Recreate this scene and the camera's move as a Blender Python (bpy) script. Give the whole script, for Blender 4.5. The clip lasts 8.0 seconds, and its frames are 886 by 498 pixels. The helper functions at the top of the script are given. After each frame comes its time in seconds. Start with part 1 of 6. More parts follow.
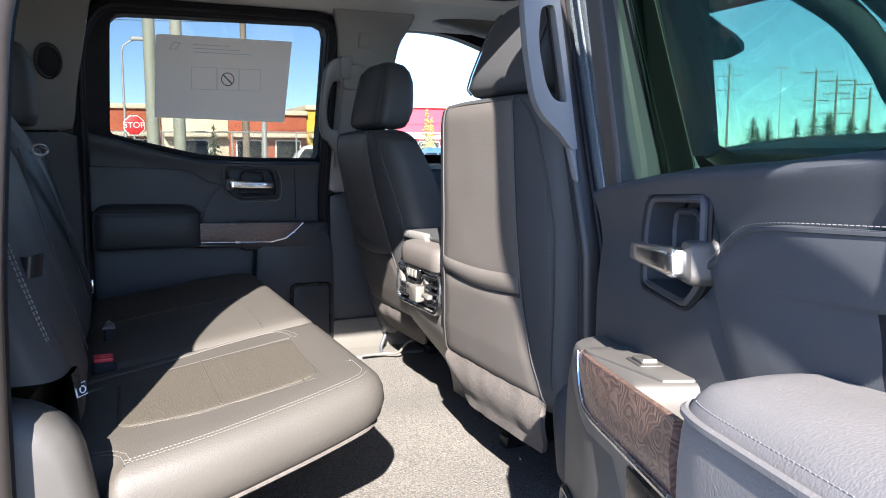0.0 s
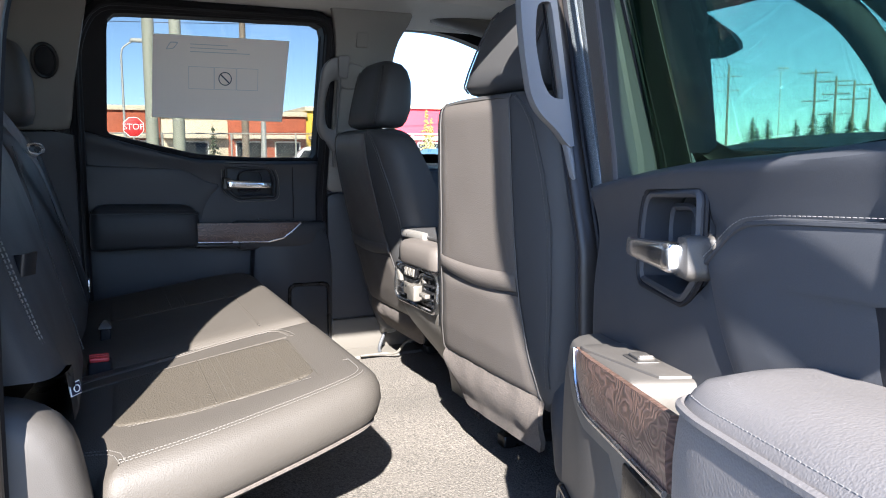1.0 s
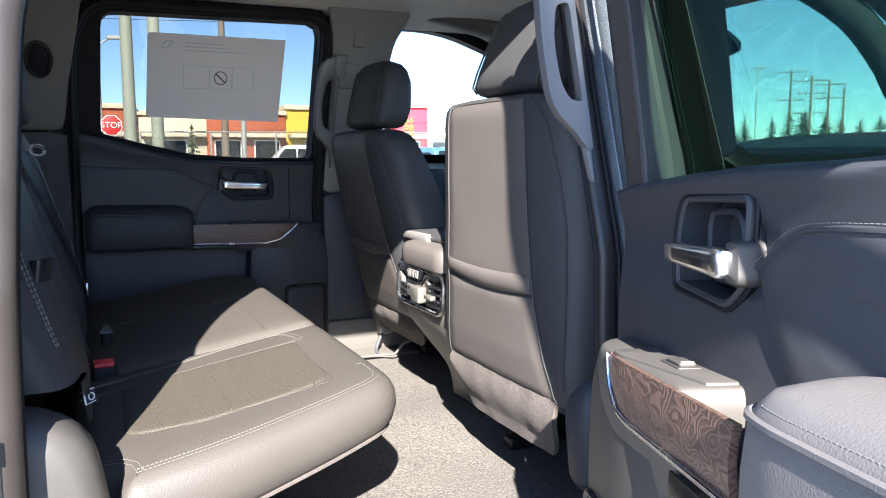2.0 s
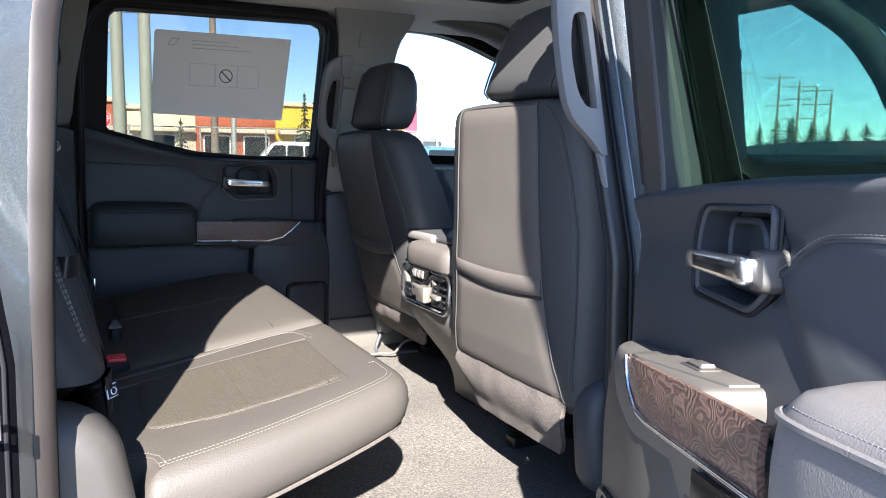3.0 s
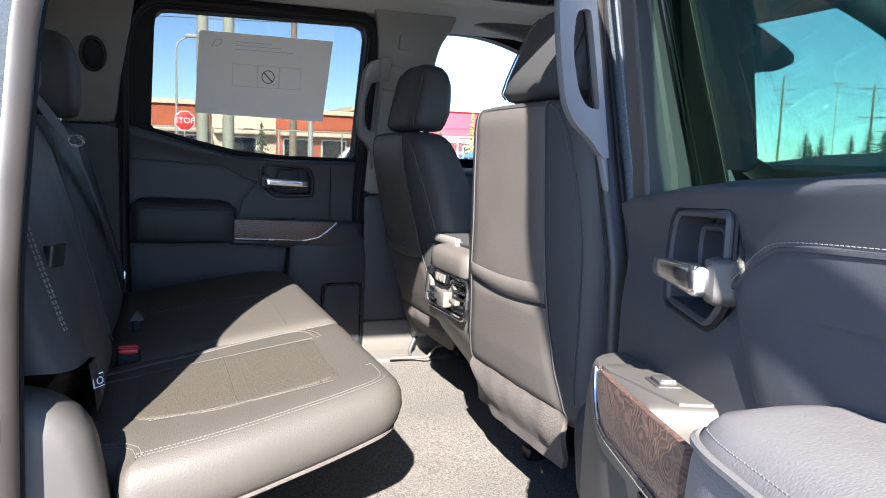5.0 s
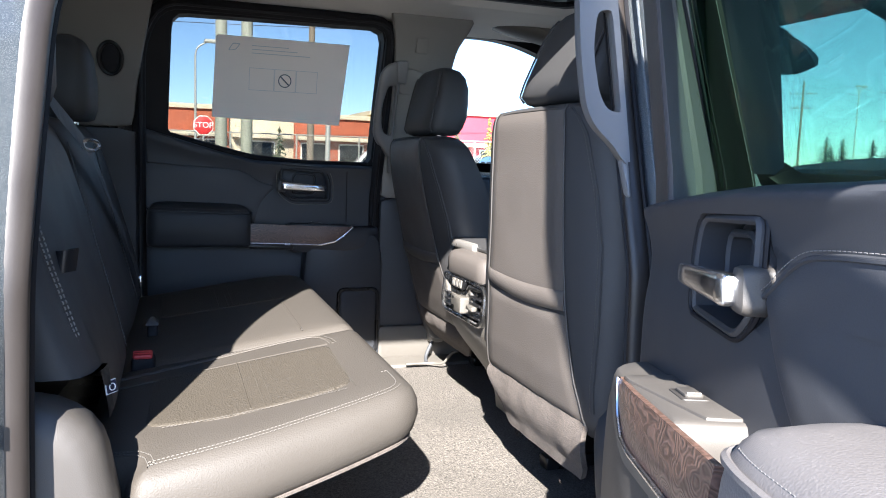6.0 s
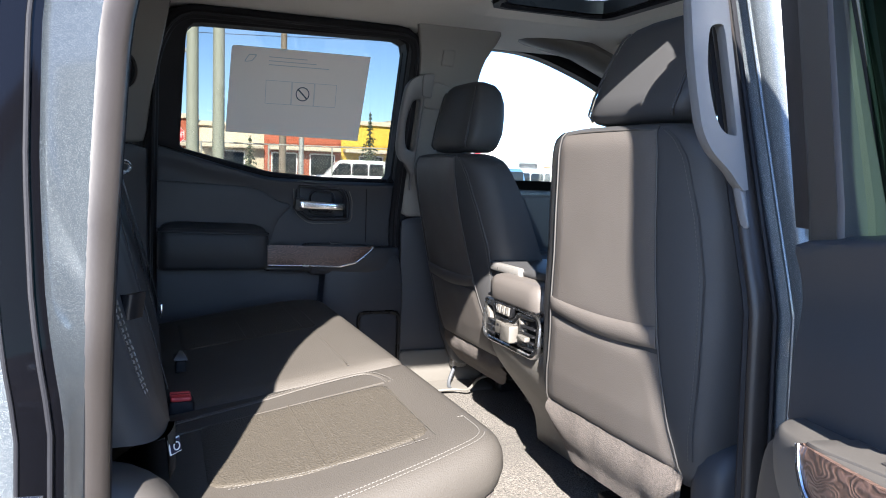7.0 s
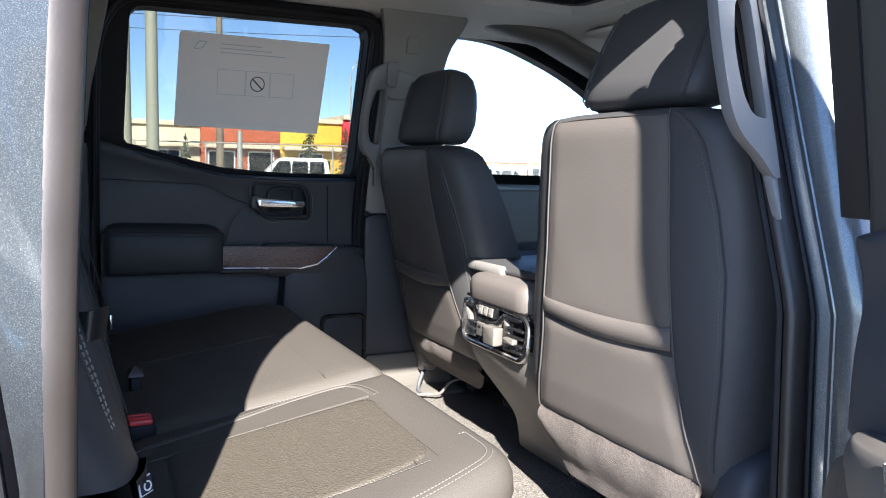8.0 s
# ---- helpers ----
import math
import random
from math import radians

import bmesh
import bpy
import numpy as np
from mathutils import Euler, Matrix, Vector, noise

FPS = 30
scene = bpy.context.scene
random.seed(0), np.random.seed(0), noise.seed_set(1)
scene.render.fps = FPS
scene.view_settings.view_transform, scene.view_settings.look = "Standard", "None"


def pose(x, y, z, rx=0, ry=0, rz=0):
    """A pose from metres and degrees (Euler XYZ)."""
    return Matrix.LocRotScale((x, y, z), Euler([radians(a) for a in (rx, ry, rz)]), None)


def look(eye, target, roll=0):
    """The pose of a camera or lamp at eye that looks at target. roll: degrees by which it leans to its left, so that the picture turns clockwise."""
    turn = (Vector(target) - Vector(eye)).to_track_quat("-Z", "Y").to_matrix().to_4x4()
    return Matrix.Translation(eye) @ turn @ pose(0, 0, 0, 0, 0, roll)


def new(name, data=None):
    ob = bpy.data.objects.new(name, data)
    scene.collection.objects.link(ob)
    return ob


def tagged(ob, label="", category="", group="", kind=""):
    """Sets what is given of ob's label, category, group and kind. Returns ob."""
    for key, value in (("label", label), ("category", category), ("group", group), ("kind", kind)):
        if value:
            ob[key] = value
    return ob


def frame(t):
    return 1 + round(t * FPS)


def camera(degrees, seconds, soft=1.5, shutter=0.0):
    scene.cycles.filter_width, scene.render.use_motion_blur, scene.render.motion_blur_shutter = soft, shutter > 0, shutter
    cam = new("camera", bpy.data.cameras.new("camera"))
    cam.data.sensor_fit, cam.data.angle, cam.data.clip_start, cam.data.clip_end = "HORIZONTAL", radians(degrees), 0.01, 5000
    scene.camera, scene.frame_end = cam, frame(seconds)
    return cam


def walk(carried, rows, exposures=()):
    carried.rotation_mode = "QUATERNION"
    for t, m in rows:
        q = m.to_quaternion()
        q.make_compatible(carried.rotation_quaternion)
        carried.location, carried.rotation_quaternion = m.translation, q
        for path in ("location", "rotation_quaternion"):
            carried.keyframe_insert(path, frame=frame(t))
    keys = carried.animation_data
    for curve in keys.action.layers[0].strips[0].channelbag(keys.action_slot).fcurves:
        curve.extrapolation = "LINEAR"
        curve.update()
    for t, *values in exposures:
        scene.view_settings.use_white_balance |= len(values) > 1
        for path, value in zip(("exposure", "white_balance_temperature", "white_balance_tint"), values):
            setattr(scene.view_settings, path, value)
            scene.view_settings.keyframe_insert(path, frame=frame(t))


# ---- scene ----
cam = camera(60.0, 8.0, soft=1.0)
PATH = [
    (0, (-0.409, -1.774, 1.428), (0.393, 0.041, 1.184), 0.0),
    (0.5, (-0.407, -1.774, 1.425), (0.393, 0.043, 1.182), -0.1),
    (1, (-0.402, -1.771, 1.422), (0.401, 0.045, 1.181), -0.1),
    (1.5, (-0.415, -1.758, 1.421), (0.402, 0.051, 1.179), -0.2),
    (2, (-0.451, -1.736, 1.428), (0.399, 0.058, 1.183), -0.1),
    (3.5, (-0.508, -1.743, 1.435), (0.373, 0.035, 1.187), 1.1),
    (4, (-0.442, -1.754, 1.433), (0.381, 0.052, 1.188), 1.6),
    (4.5, (-0.393, -1.763, 1.429), (0.361, 0.074, 1.188), 1.9),
    (6, (-0.368, -1.741, 1.427), (0.296, 0.132, 1.202), 2.0),
    (6.5, (-0.419, -1.678, 1.429), (0.273, 0.186, 1.217), 2.1),
    (7, (-0.494, -1.571, 1.446), (0.244, 0.278, 1.247), 2.0),
    (7.5, (-0.534, -1.502, 1.45), (0.278, 0.315, 1.257), 1.8),
    (8, (-0.52, -1.431, 1.436), (0.356, 0.356, 1.232), 1.3),
]
walk(cam, [(t, look(eye, target, roll)) for t, eye, target, roll in PATH], [(0, 3.17, 5600, 11), (8, 3.17, 5600, 11)])

# ---- light ----
TO_SUN = Vector((-0.41, -1.0, 0.70)).normalized()
world = bpy.data.worlds.new("sky")
scene.world = world
world.use_nodes = True
_wn, _wl = world.node_tree.nodes, world.node_tree.links
sky = _wn.new("ShaderNodeTexSky")
sky.sky_type, sky.sun_disc = "NISHITA", False
sky.sun_elevation = math.asin(TO_SUN.z)
sky.sun_rotation = math.atan2(TO_SUN.x, TO_SUN.y)
sky.air_density, sky.dust_density, sky.ozone_density = 0.6, 0.12, 1.4
_wn["Background"].inputs["Strength"].default_value = 0.084
_wl.new(sky.outputs[0], _wn["Background"].inputs["Color"])
sun_data = bpy.data.lights.new("sun", "SUN")
sun_data.energy, sun_data.angle, sun_data.color = 4.8, radians(0.55), (1.0, 0.885, 0.735)
sun = new("sun", sun_data)
sun.matrix_world = look((0, 0, 0), -TO_SUN)


# ---- materials ----
def material(name, colour, rough=0.5, metal=0.0, grain=0.0, grain_size=0.002, vary=0.0, vary_size=0.1, spec=0.5, coat=0.0, pores=0.0, pore_size=0.004, sheen=0.0, dirt=None):
    """Principled surface with two scales of colour variation, fine relief and, where asked, a cell pattern of pores."""
    m = bpy.data.materials.new(name)
    m.use_nodes = True
    n, l = m.node_tree.nodes, m.node_tree.links
    p = n["Principled BSDF"]
    p.inputs["Roughness"].default_value, p.inputs["Metallic"].default_value = rough, metal
    p.inputs["Specular IOR Level"].default_value = spec
    p.inputs["Coat Weight"].default_value = coat
    p.inputs["Coat Roughness"].default_value = 0.06
    p.inputs["Sheen Weight"].default_value = sheen
    tc = n.new("ShaderNodeTexCoord")
    if vary:
        big = n.new("ShaderNodeTexNoise")
        big.inputs["Scale"].default_value, big.inputs["Detail"].default_value = 1 / vary_size, 5
        l.new(tc.outputs["Object"], big.inputs["Vector"])
        fine = n.new("ShaderNodeTexNoise")
        fine.inputs["Scale"].default_value, fine.inputs["Detail"].default_value = 1 / max(grain_size, 0.0015), 3
        l.new(tc.outputs["Object"], fine.inputs["Vector"])
        add = n.new("ShaderNodeMath")
        add.operation = "ADD"
        l.new(big.outputs["Fac"], add.inputs[0])
        l.new(fine.outputs["Fac"], add.inputs[1])
        ramp = n.new("ShaderNodeMapRange")
        ramp.inputs["From Min"].default_value, ramp.inputs["From Max"].default_value = 0.6, 1.4
        ramp.inputs["To Min"].default_value, ramp.inputs["To Max"].default_value = 1 - vary, 1 + vary
        l.new(add.outputs[0], ramp.inputs["Value"])
        mul = n.new("ShaderNodeMix")
        mul.data_type, mul.blend_type = "RGBA", "MULTIPLY"
        mul.inputs["Factor"].default_value = 1
        mul.inputs["A"].default_value = (*colour, 1)
        l.new(ramp.outputs[0], mul.inputs["B"])
        l.new(mul.outputs["Result"], p.inputs["Base Color"])
        rr = n.new("ShaderNodeMapRange")
        rr.inputs["From Min"].default_value, rr.inputs["From Max"].default_value = 0.3, 0.7
        rr.inputs["To Min"].default_value, rr.inputs["To Max"].default_value = max(rough - 0.08, 0.02), min(rough + 0.08, 1)
        l.new(big.outputs["Fac"], rr.inputs["Value"])
        l.new(rr.outputs[0], p.inputs["Roughness"])
    else:
        p.inputs["Base Color"].default_value = (*colour, 1)
    if grain or pores:
        height = None
        if grain:
            g = n.new("ShaderNodeTexNoise")
            g.inputs["Scale"].default_value, g.inputs["Detail"].default_value, g.inputs["Roughness"].default_value = 1 / grain_size, 4, 0.6
            l.new(tc.outputs["Object"], g.inputs["Vector"])
            b = n.new("ShaderNodeBump")
            b.inputs["Strength"].default_value, b.inputs["Distance"].default_value = grain, grain_size * 0.6
            l.new(g.outputs["Fac"], b.inputs["Height"])
            height = b
        if pores:
            v = n.new("ShaderNodeTexVoronoi")
            v.inputs["Scale"].default_value = 1 / pore_size
            l.new(tc.outputs["Object"], v.inputs["Vector"])
            b2 = n.new("ShaderNodeBump")
            b2.inputs["Strength"].default_value, b2.inputs["Distance"].default_value = pores, pore_size * 0.3
            l.new(v.outputs["Distance"], b2.inputs["Height"])
            if height:
                l.new(height.outputs[0], b2.inputs["Normal"])
            height = b2
        l.new(height.outputs[0], p.inputs["Normal"])
    return m


def glass(name, tint, gloss=0.02, most=0.75):
    m = bpy.data.materials.new(name)
    m.use_nodes = True
    n, l = m.node_tree.nodes, m.node_tree.links
    n.remove(n["Principled BSDF"])
    t = n.new("ShaderNodeBsdfTransparent")
    t.inputs["Color"].default_value = (*tint, 1)
    g = n.new("ShaderNodeBsdfGlossy")
    g.inputs["Roughness"].default_value = gloss
    w = n.new("ShaderNodeLayerWeight")
    w.inputs["Blend"].default_value = 0.5
    pw = n.new("ShaderNodeMath")
    pw.operation, pw.inputs[1].default_value = "POWER", 5.0
    l.new(w.outputs["Facing"], pw.inputs[0])
    f = n.new("ShaderNodeMapRange")
    f.inputs["To Min"].default_value, f.inputs["To Max"].default_value = 0.035, most
    l.new(pw.outputs[0], f.inputs["Value"])
    mix = n.new("ShaderNodeMixShader")
    l.new(f.outputs[0], mix.inputs[0])
    l.new(t.outputs[0], mix.inputs[1])
    l.new(g.outputs[0], mix.inputs[2])
    l.new(mix.outputs[0], n["Material Output"].inputs["Surface"])
    return m


def wood_material(name):
    m = material(name, (0.12, 0.055, 0.035), rough=0.38, coat=0.15)
    n, l = m.node_tree.nodes, m.node_tree.links
    p = n["Principled BSDF"]
    tc = n.new("ShaderNodeTexCoord")
    mp = n.new("ShaderNodeMapping")
    mp.inputs["Scale"].default_value = (14, 14, 24)
    l.new(tc.outputs["Object"], mp.inputs["Vector"])
    nz = n.new("ShaderNodeTexNoise")
    nz.inputs["Scale"].default_value, nz.inputs["Detail"].default_value, nz.inputs["Roughness"].default_value = 1.0, 2.5, 0.45
    l.new(mp.outputs[0], nz.inputs["Vector"])
    many = n.new("ShaderNodeMath")
    many.operation, many.inputs[1].default_value = "MULTIPLY", 150.0
    l.new(nz.outputs["Fac"], many.inputs[0])
    w = n.new("ShaderNodeMath")
    w.operation = "SINE"
    l.new(many.outputs[0], w.inputs[0])
    r = n.new("ShaderNodeValToRGB")
    r.color_ramp.elements[0].color = (0.078, 0.047, 0.035, 1)
    r.color_ramp.elements[1].color = (0.135, 0.081, 0.062, 1)
    r.color_ramp.elements[1].position = 0.75
    l.new(w.outputs[0], r.inputs["Fac"])
    l.new(r.outputs[0], p.inputs["Base Color"])
    b = n.new("ShaderNodeBump")
    b.inputs["Strength"].default_value, b.inputs["Distance"].default_value = 0.3, 0.0008
    l.new(w.outputs[0], b.inputs["Height"])
    l.new(b.outputs[0], p.inputs["Normal"])
    return m


def flake_paint(name, colour, spark):
    """Metallic car paint with bright flakes under a clear coat."""
    m = material(name, colour, rough=0.42, metal=0.42, coat=1.0)
    n, l = m.node_tree.nodes, m.node_tree.links
    p = n["Principled BSDF"]
    tc = n.new("ShaderNodeTexCoord")
    v = n.new("ShaderNodeTexVoronoi")
    v.inputs["Scale"].default_value = 3200
    l.new(tc.outputs["Object"], v.inputs["Vector"])
    r = n.new("ShaderNodeValToRGB")
    r.color_ramp.elements[0].position, r.color_ramp.elements[1].position = 0.80, 0.99
    r.color_ramp.elements[0].color, r.color_ramp.elements[1].color = (*colour, 1), (*spark, 1)
    sep = n.new("ShaderNodeSeparateColor")
    l.new(v.outputs["Color"], sep.inputs[0])
    l.new(sep.outputs[0], r.inputs["Fac"])
    l.new(r.outputs[0], p.inputs["Base Color"])
    b = n.new("ShaderNodeBump")
    b.inputs["Strength"].default_value, b.inputs["Distance"].default_value = 0.03, 0.0003
    l.new(sep.outputs[1], b.inputs["Height"])
    l.new(b.outputs[0], p.inputs["Normal"])
    return m


LEATHER = material("grey_brown_leather", (0.053, 0.0465, 0.039), 0.58, spec=0.3, grain=0.35, grain_size=0.0020, vary=0.06, vary_size=0.3, pores=0.4, pore_size=0.0024)
LEATHER_SMOOTH = material("smooth_grey_leather", (0.0405, 0.0395, 0.0395), 0.50, spec=0.22, grain=0.2, grain_size=0.002, vary=0.06, vary_size=0.2)
PERFORATED = material("perforated_leather", (0.044, 0.0365, 0.0265), 0.65, grain=0.2, grain_size=0.0015, vary=0.25, vary_size=0.004, pores=1.0, pore_size=0.0032)
BACK_VINYL = material("seatback_vinyl", (0.076, 0.066, 0.058), 0.55, grain=0.2, grain_size=0.0012, vary=0.07, vary_size=0.15, pores=0.45, pore_size=0.0022)
# Armrest leather darkened in its colour for the shaded far door.
SHADE_LEATHER = material("shaded_armrest_leather", (0.026, 0.027, 0.030), 0.50, spec=0.25, grain=0.15, grain_size=0.0015, vary=0.06, vary_size=0.2, pores=0.12, pore_size=0.0022)
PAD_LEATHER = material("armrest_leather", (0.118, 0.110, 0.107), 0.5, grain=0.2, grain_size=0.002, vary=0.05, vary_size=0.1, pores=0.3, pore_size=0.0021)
INSERT_THREAD = material("brown_thread", (0.046, 0.039, 0.029), 0.8)
STITCH = material("pale_thread", (0.082, 0.074, 0.064), 0.8)
PIPING = material("leather_piping", (0.045, 0.041, 0.037), 0.6)
CARPET = material("grey_carpet", (0.096, 0.085, 0.072), 0.95, grain=1.0, grain_size=0.003, vary=0.85, vary_size=0.006, pores=1.0, pore_size=0.005)
SKIRT = material("seat_skirt_carpet", (0.070, 0.058, 0.049), 0.95, grain=1.0, grain_size=0.0022, vary=0.5, vary_size=0.006, pores=0.6, pore_size=0.0025)
PLASTIC = material("dark_grained_plastic", (0.033, 0.0345, 0.039), 0.50, spec=0.32, grain=0.2, grain_size=0.0014, vary=0.06, vary_size=0.2)
PLASTIC_GREY = material("grey_trim_plastic", (0.092, 0.084, 0.072), 0.5, grain=0.3, grain_size=0.0015, vary=0.05, vary_size=0.2)
PLASTIC_MID = material("mid_grey_trim_plastic", (0.042, 0.038, 0.034), 0.5, grain=0.3, grain_size=0.0015, vary=0.05, vary_size=0.2)
UPPER_TRIM = material("pale_grey_trim_plastic", (0.17, 0.162, 0.148), 0.6, grain=0.3, grain_size=0.0015, vary=0.05, vary_size=0.2)
SWITCH_GREY = material("switch_block_plastic", (0.066, 0.060, 0.053), 0.55, grain=0.25, grain_size=0.0012, vary=0.05, vary_size=0.1)
PLASTIC_SILVER = material("satin_silver_plastic", (0.24, 0.225, 0.205), 0.35, metal=0.35, vary=0.04, vary_size=0.05)
GRAB = material("grab_handle_plastic", (0.135, 0.132, 0.130), 0.42, grain=0.2, grain_size=0.0015, vary=0.04, vary_size=0.1)
PIANO = material("black_gloss_lacquer", (0.003, 0.003, 0.004), 0.1, spec=0.3)
FRAME_BLACK = material("black_frame_coating", (0.0025, 0.0025, 0.003), 0.5, spec=0.12)
DOOR_THREAD = material("door_seam_thread", (0.13, 0.125, 0.12), 0.8)
CORNER_TRIM = material("grey_corner_plastic", (0.14, 0.132, 0.12), 0.6, grain=0.3, grain_size=0.0015, vary=0.05, vary_size=0.2)
BLACK = material("black_gloss_plastic", (0.009, 0.009, 0.010), 0.30, spec=0.3, vary=0.05, vary_size=0.1)
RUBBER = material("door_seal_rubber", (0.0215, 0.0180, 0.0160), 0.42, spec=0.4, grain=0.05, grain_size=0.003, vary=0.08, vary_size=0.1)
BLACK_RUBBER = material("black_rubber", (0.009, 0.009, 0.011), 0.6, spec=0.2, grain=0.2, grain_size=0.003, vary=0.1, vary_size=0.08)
CHROME = material("chrome", (0.82, 0.83, 0.85), 0.09, metal=1.0, vary=0.03, vary_size=0.05)
CHROME_SOFT = material("soft_chrome", (0.72, 0.72, 0.74), 0.24, metal=1.0, vary=0.04, vary_size=0.05)
HANDLE_CHROME = material("handle_chrome", (0.80, 0.80, 0.81), 0.17, metal=1.0, vary=0.03, vary_size=0.05)
SATIN = material("satin_chrome", (0.62, 0.62, 0.62), 0.25, metal=1.0, vary=0.04, vary_size=0.05)
UPRIGHT_GREY = material("door_upright_plastic", (0.050, 0.048, 0.052), 0.55, grain=0.3, grain_size=0.0015, vary=0.05, vary_size=0.2)
UPRIGHT_DARK = material("dark_hem_rubber", (0.024, 0.020, 0.018), 0.5, grain=0.2, grain_size=0.002, vary=0.08, vary_size=0.1)
RUN_TRIM = material("olive_run_rubber", (0.060, 0.056, 0.040), 0.4, vary=0.1, vary_size=0.05)
WOOD = wood_material("open_pore_wood")
HEADLINER = material("headliner_fabric", (0.66, 0.635, 0.585), 0.95, grain=0.6, grain_size=0.002, vary=0.06, vary_size=0.1)
PAINT = flake_paint("blue_grey_metallic_paint", (0.064, 0.074, 0.082), (0.36, 0.38, 0.39))
RED = material("red_button", (0.50, 0.03, 0.03), 0.45)
TAG_BLUE = material("blue_tag", (0.008, 0.012, 0.04), 0.6)
WHITE = material("white_plastic", (0.75, 0.75, 0.73), 0.4, vary=0.04, vary_size=0.1)
PAPER = material("window_sheet_paper", (0.90, 0.80, 0.70), 0.8, grain=0.1, grain_size=0.004, vary=0.03, vary_size=0.1)
_pn, _pl = PAPER.node_tree.nodes, PAPER.node_tree.links
_tr = _pn.new("ShaderNodeBsdfTranslucent")
_tr.inputs["Color"].default_value = (1.0, 0.82, 0.66, 1)
_mx = _pn.new("ShaderNodeMixShader")
_mx.inputs[0].default_value = 0.45
_pl.new(_pn["Principled BSDF"].outputs[0], _mx.inputs[1])
_pl.new(_tr.outputs[0], _mx.inputs[2])
_pl.new(_mx.outputs[0], _pn["Material Output"].inputs["Surface"])
THREAD_LIGHT = material("light_thread", (0.15, 0.145, 0.135), 0.8)
INK = material("print_ink", (0.10, 0.10, 0.11), 0.8)
INK_PALE = material("pale_print_ink", (0.60, 0.56, 0.53), 0.8)
BELT = material("seat_belt_webbing", (0.050, 0.052, 0.056), 0.6, grain=0.5, grain_size=0.0015, vary=0.1, vary_size=0.02)
PRIVACY = glass("privacy_glass", (0.415, 0.42, 0.40))
TEAL = glass("green_privacy_glass", (0.40, 0.53, 0.44), 0.01, 0.25)
ROOF_GLASS = glass("dark_roof_glass", (0.27, 0.31, 0.32))
CLEAR = glass("clear_glass", (0.87, 0.90, 0.89))
ASPHALT = material("asphalt", (0.155, 0.150, 0.143), 0.9, grain=0.6, grain_size=0.02, vary=0.25, vary_size=3.0)
BARK = material("bark", (0.10, 0.075, 0.05), 0.9, grain=0.8, grain_size=0.03, vary=0.25, vary_size=0.2)
NEEDLES = material("spruce_needles", (0.058, 0.080, 0.042), 0.8, vary=0.4, vary_size=0.3)
LARCH = material("yellowing_needles", (0.22, 0.18, 0.04), 0.8, vary=0.4, vary_size=0.3)
POLE_WOOD = material("weathered_pole_wood", (0.19, 0.155, 0.115), 0.85, grain=0.5, grain_size=0.02, vary=0.25, vary_size=0.4)
POLE_GREY = material("galvanised_steel", (0.36, 0.36, 0.33), 0.55, metal=0.3, vary=0.15, vary_size=0.5)
POST_GREEN = material("pale_painted_post", (0.27, 0.28, 0.22), 0.6, vary=0.12, vary_size=0.6)
SIGN_RED = material("sign_red", (0.55, 0.03, 0.03), 0.5)
SIGN_WHITE = material("sign_white", (0.8, 0.8, 0.8), 0.5)
BRICK_RED = material("red_stucco", (0.36, 0.10, 0.05), 0.9, vary=0.12, vary_size=1.0)
BRICK_ORANGE = material("orange_stucco", (0.46, 0.22, 0.09), 0.9, vary=0.12, vary_size=1.0)
CREAM = material("cream_stucco", (0.60, 0.52, 0.38), 0.9, vary=0.1, vary_size=1.0)
YELLOW = material("yellow_cladding", (0.62, 0.42, 0.05), 0.8, vary=0.1, vary_size=1.0)
WHITE_WALL = material("white_cladding", (0.75, 0.74, 0.72), 0.8, vary=0.08, vary_size=1.0)
RED_CLAD = material("red_cladding", (0.55, 0.03, 0.05), 0.7, vary=0.08, vary_size=1.0)
CAR_WHITE = material("white_car_paint", (0.78, 0.78, 0.78), 0.3, coat=0.8, vary=0.03, vary_size=0.5)
CAR_DARK = material("dark_car_paint", (0.03, 0.035, 0.04), 0.3, coat=0.8, vary=0.05, vary_size=0.5)
CAR_BLUE = material("blue_car_paint", (0.05, 0.10, 0.16), 0.3, coat=0.8, vary=0.05, vary_size=0.5)
CAR_SILVER = material("silver_car_paint", (0.45, 0.47, 0.48), 0.3, metal=0.4, coat=0.8, vary=0.05, vary_size=0.5)
CAR_GLASS = material("dark_car_glass", (0.01, 0.012, 0.014), 0.12, spec=0.2)
TAIL_RED = material("tail_lamp_red", (0.5, 0.02, 0.02), 0.2)
TYRE = material("tyre_rubber", (0.02, 0.02, 0.02), 0.8, vary=0.1, vary_size=0.1)
CABLE = material("cable", (0.04, 0.04, 0.045), 0.7)


# ---- mesh helpers ----
BEFORE = {}


def thing(name, label, category, at=(0, 0, 0), m=None, flip=False, placed=False, group="", kind=""):
    """A top-level empty. Parts are given in the scene's metres, or (placed) in the thing's own; flip mirrors them in y."""
    ob = new(name)
    ob.empty_display_size = 0.05
    ob.matrix_world = m if m is not None else Matrix.Translation(at)
    local = Matrix.Identity(4) if placed else ob.matrix_world.inverted()
    BEFORE[ob] = (Matrix.Diagonal((1, -1, 1, 1)) if flip else Matrix.Identity(4)) @ local
    return tagged(ob, label, category, group, kind)


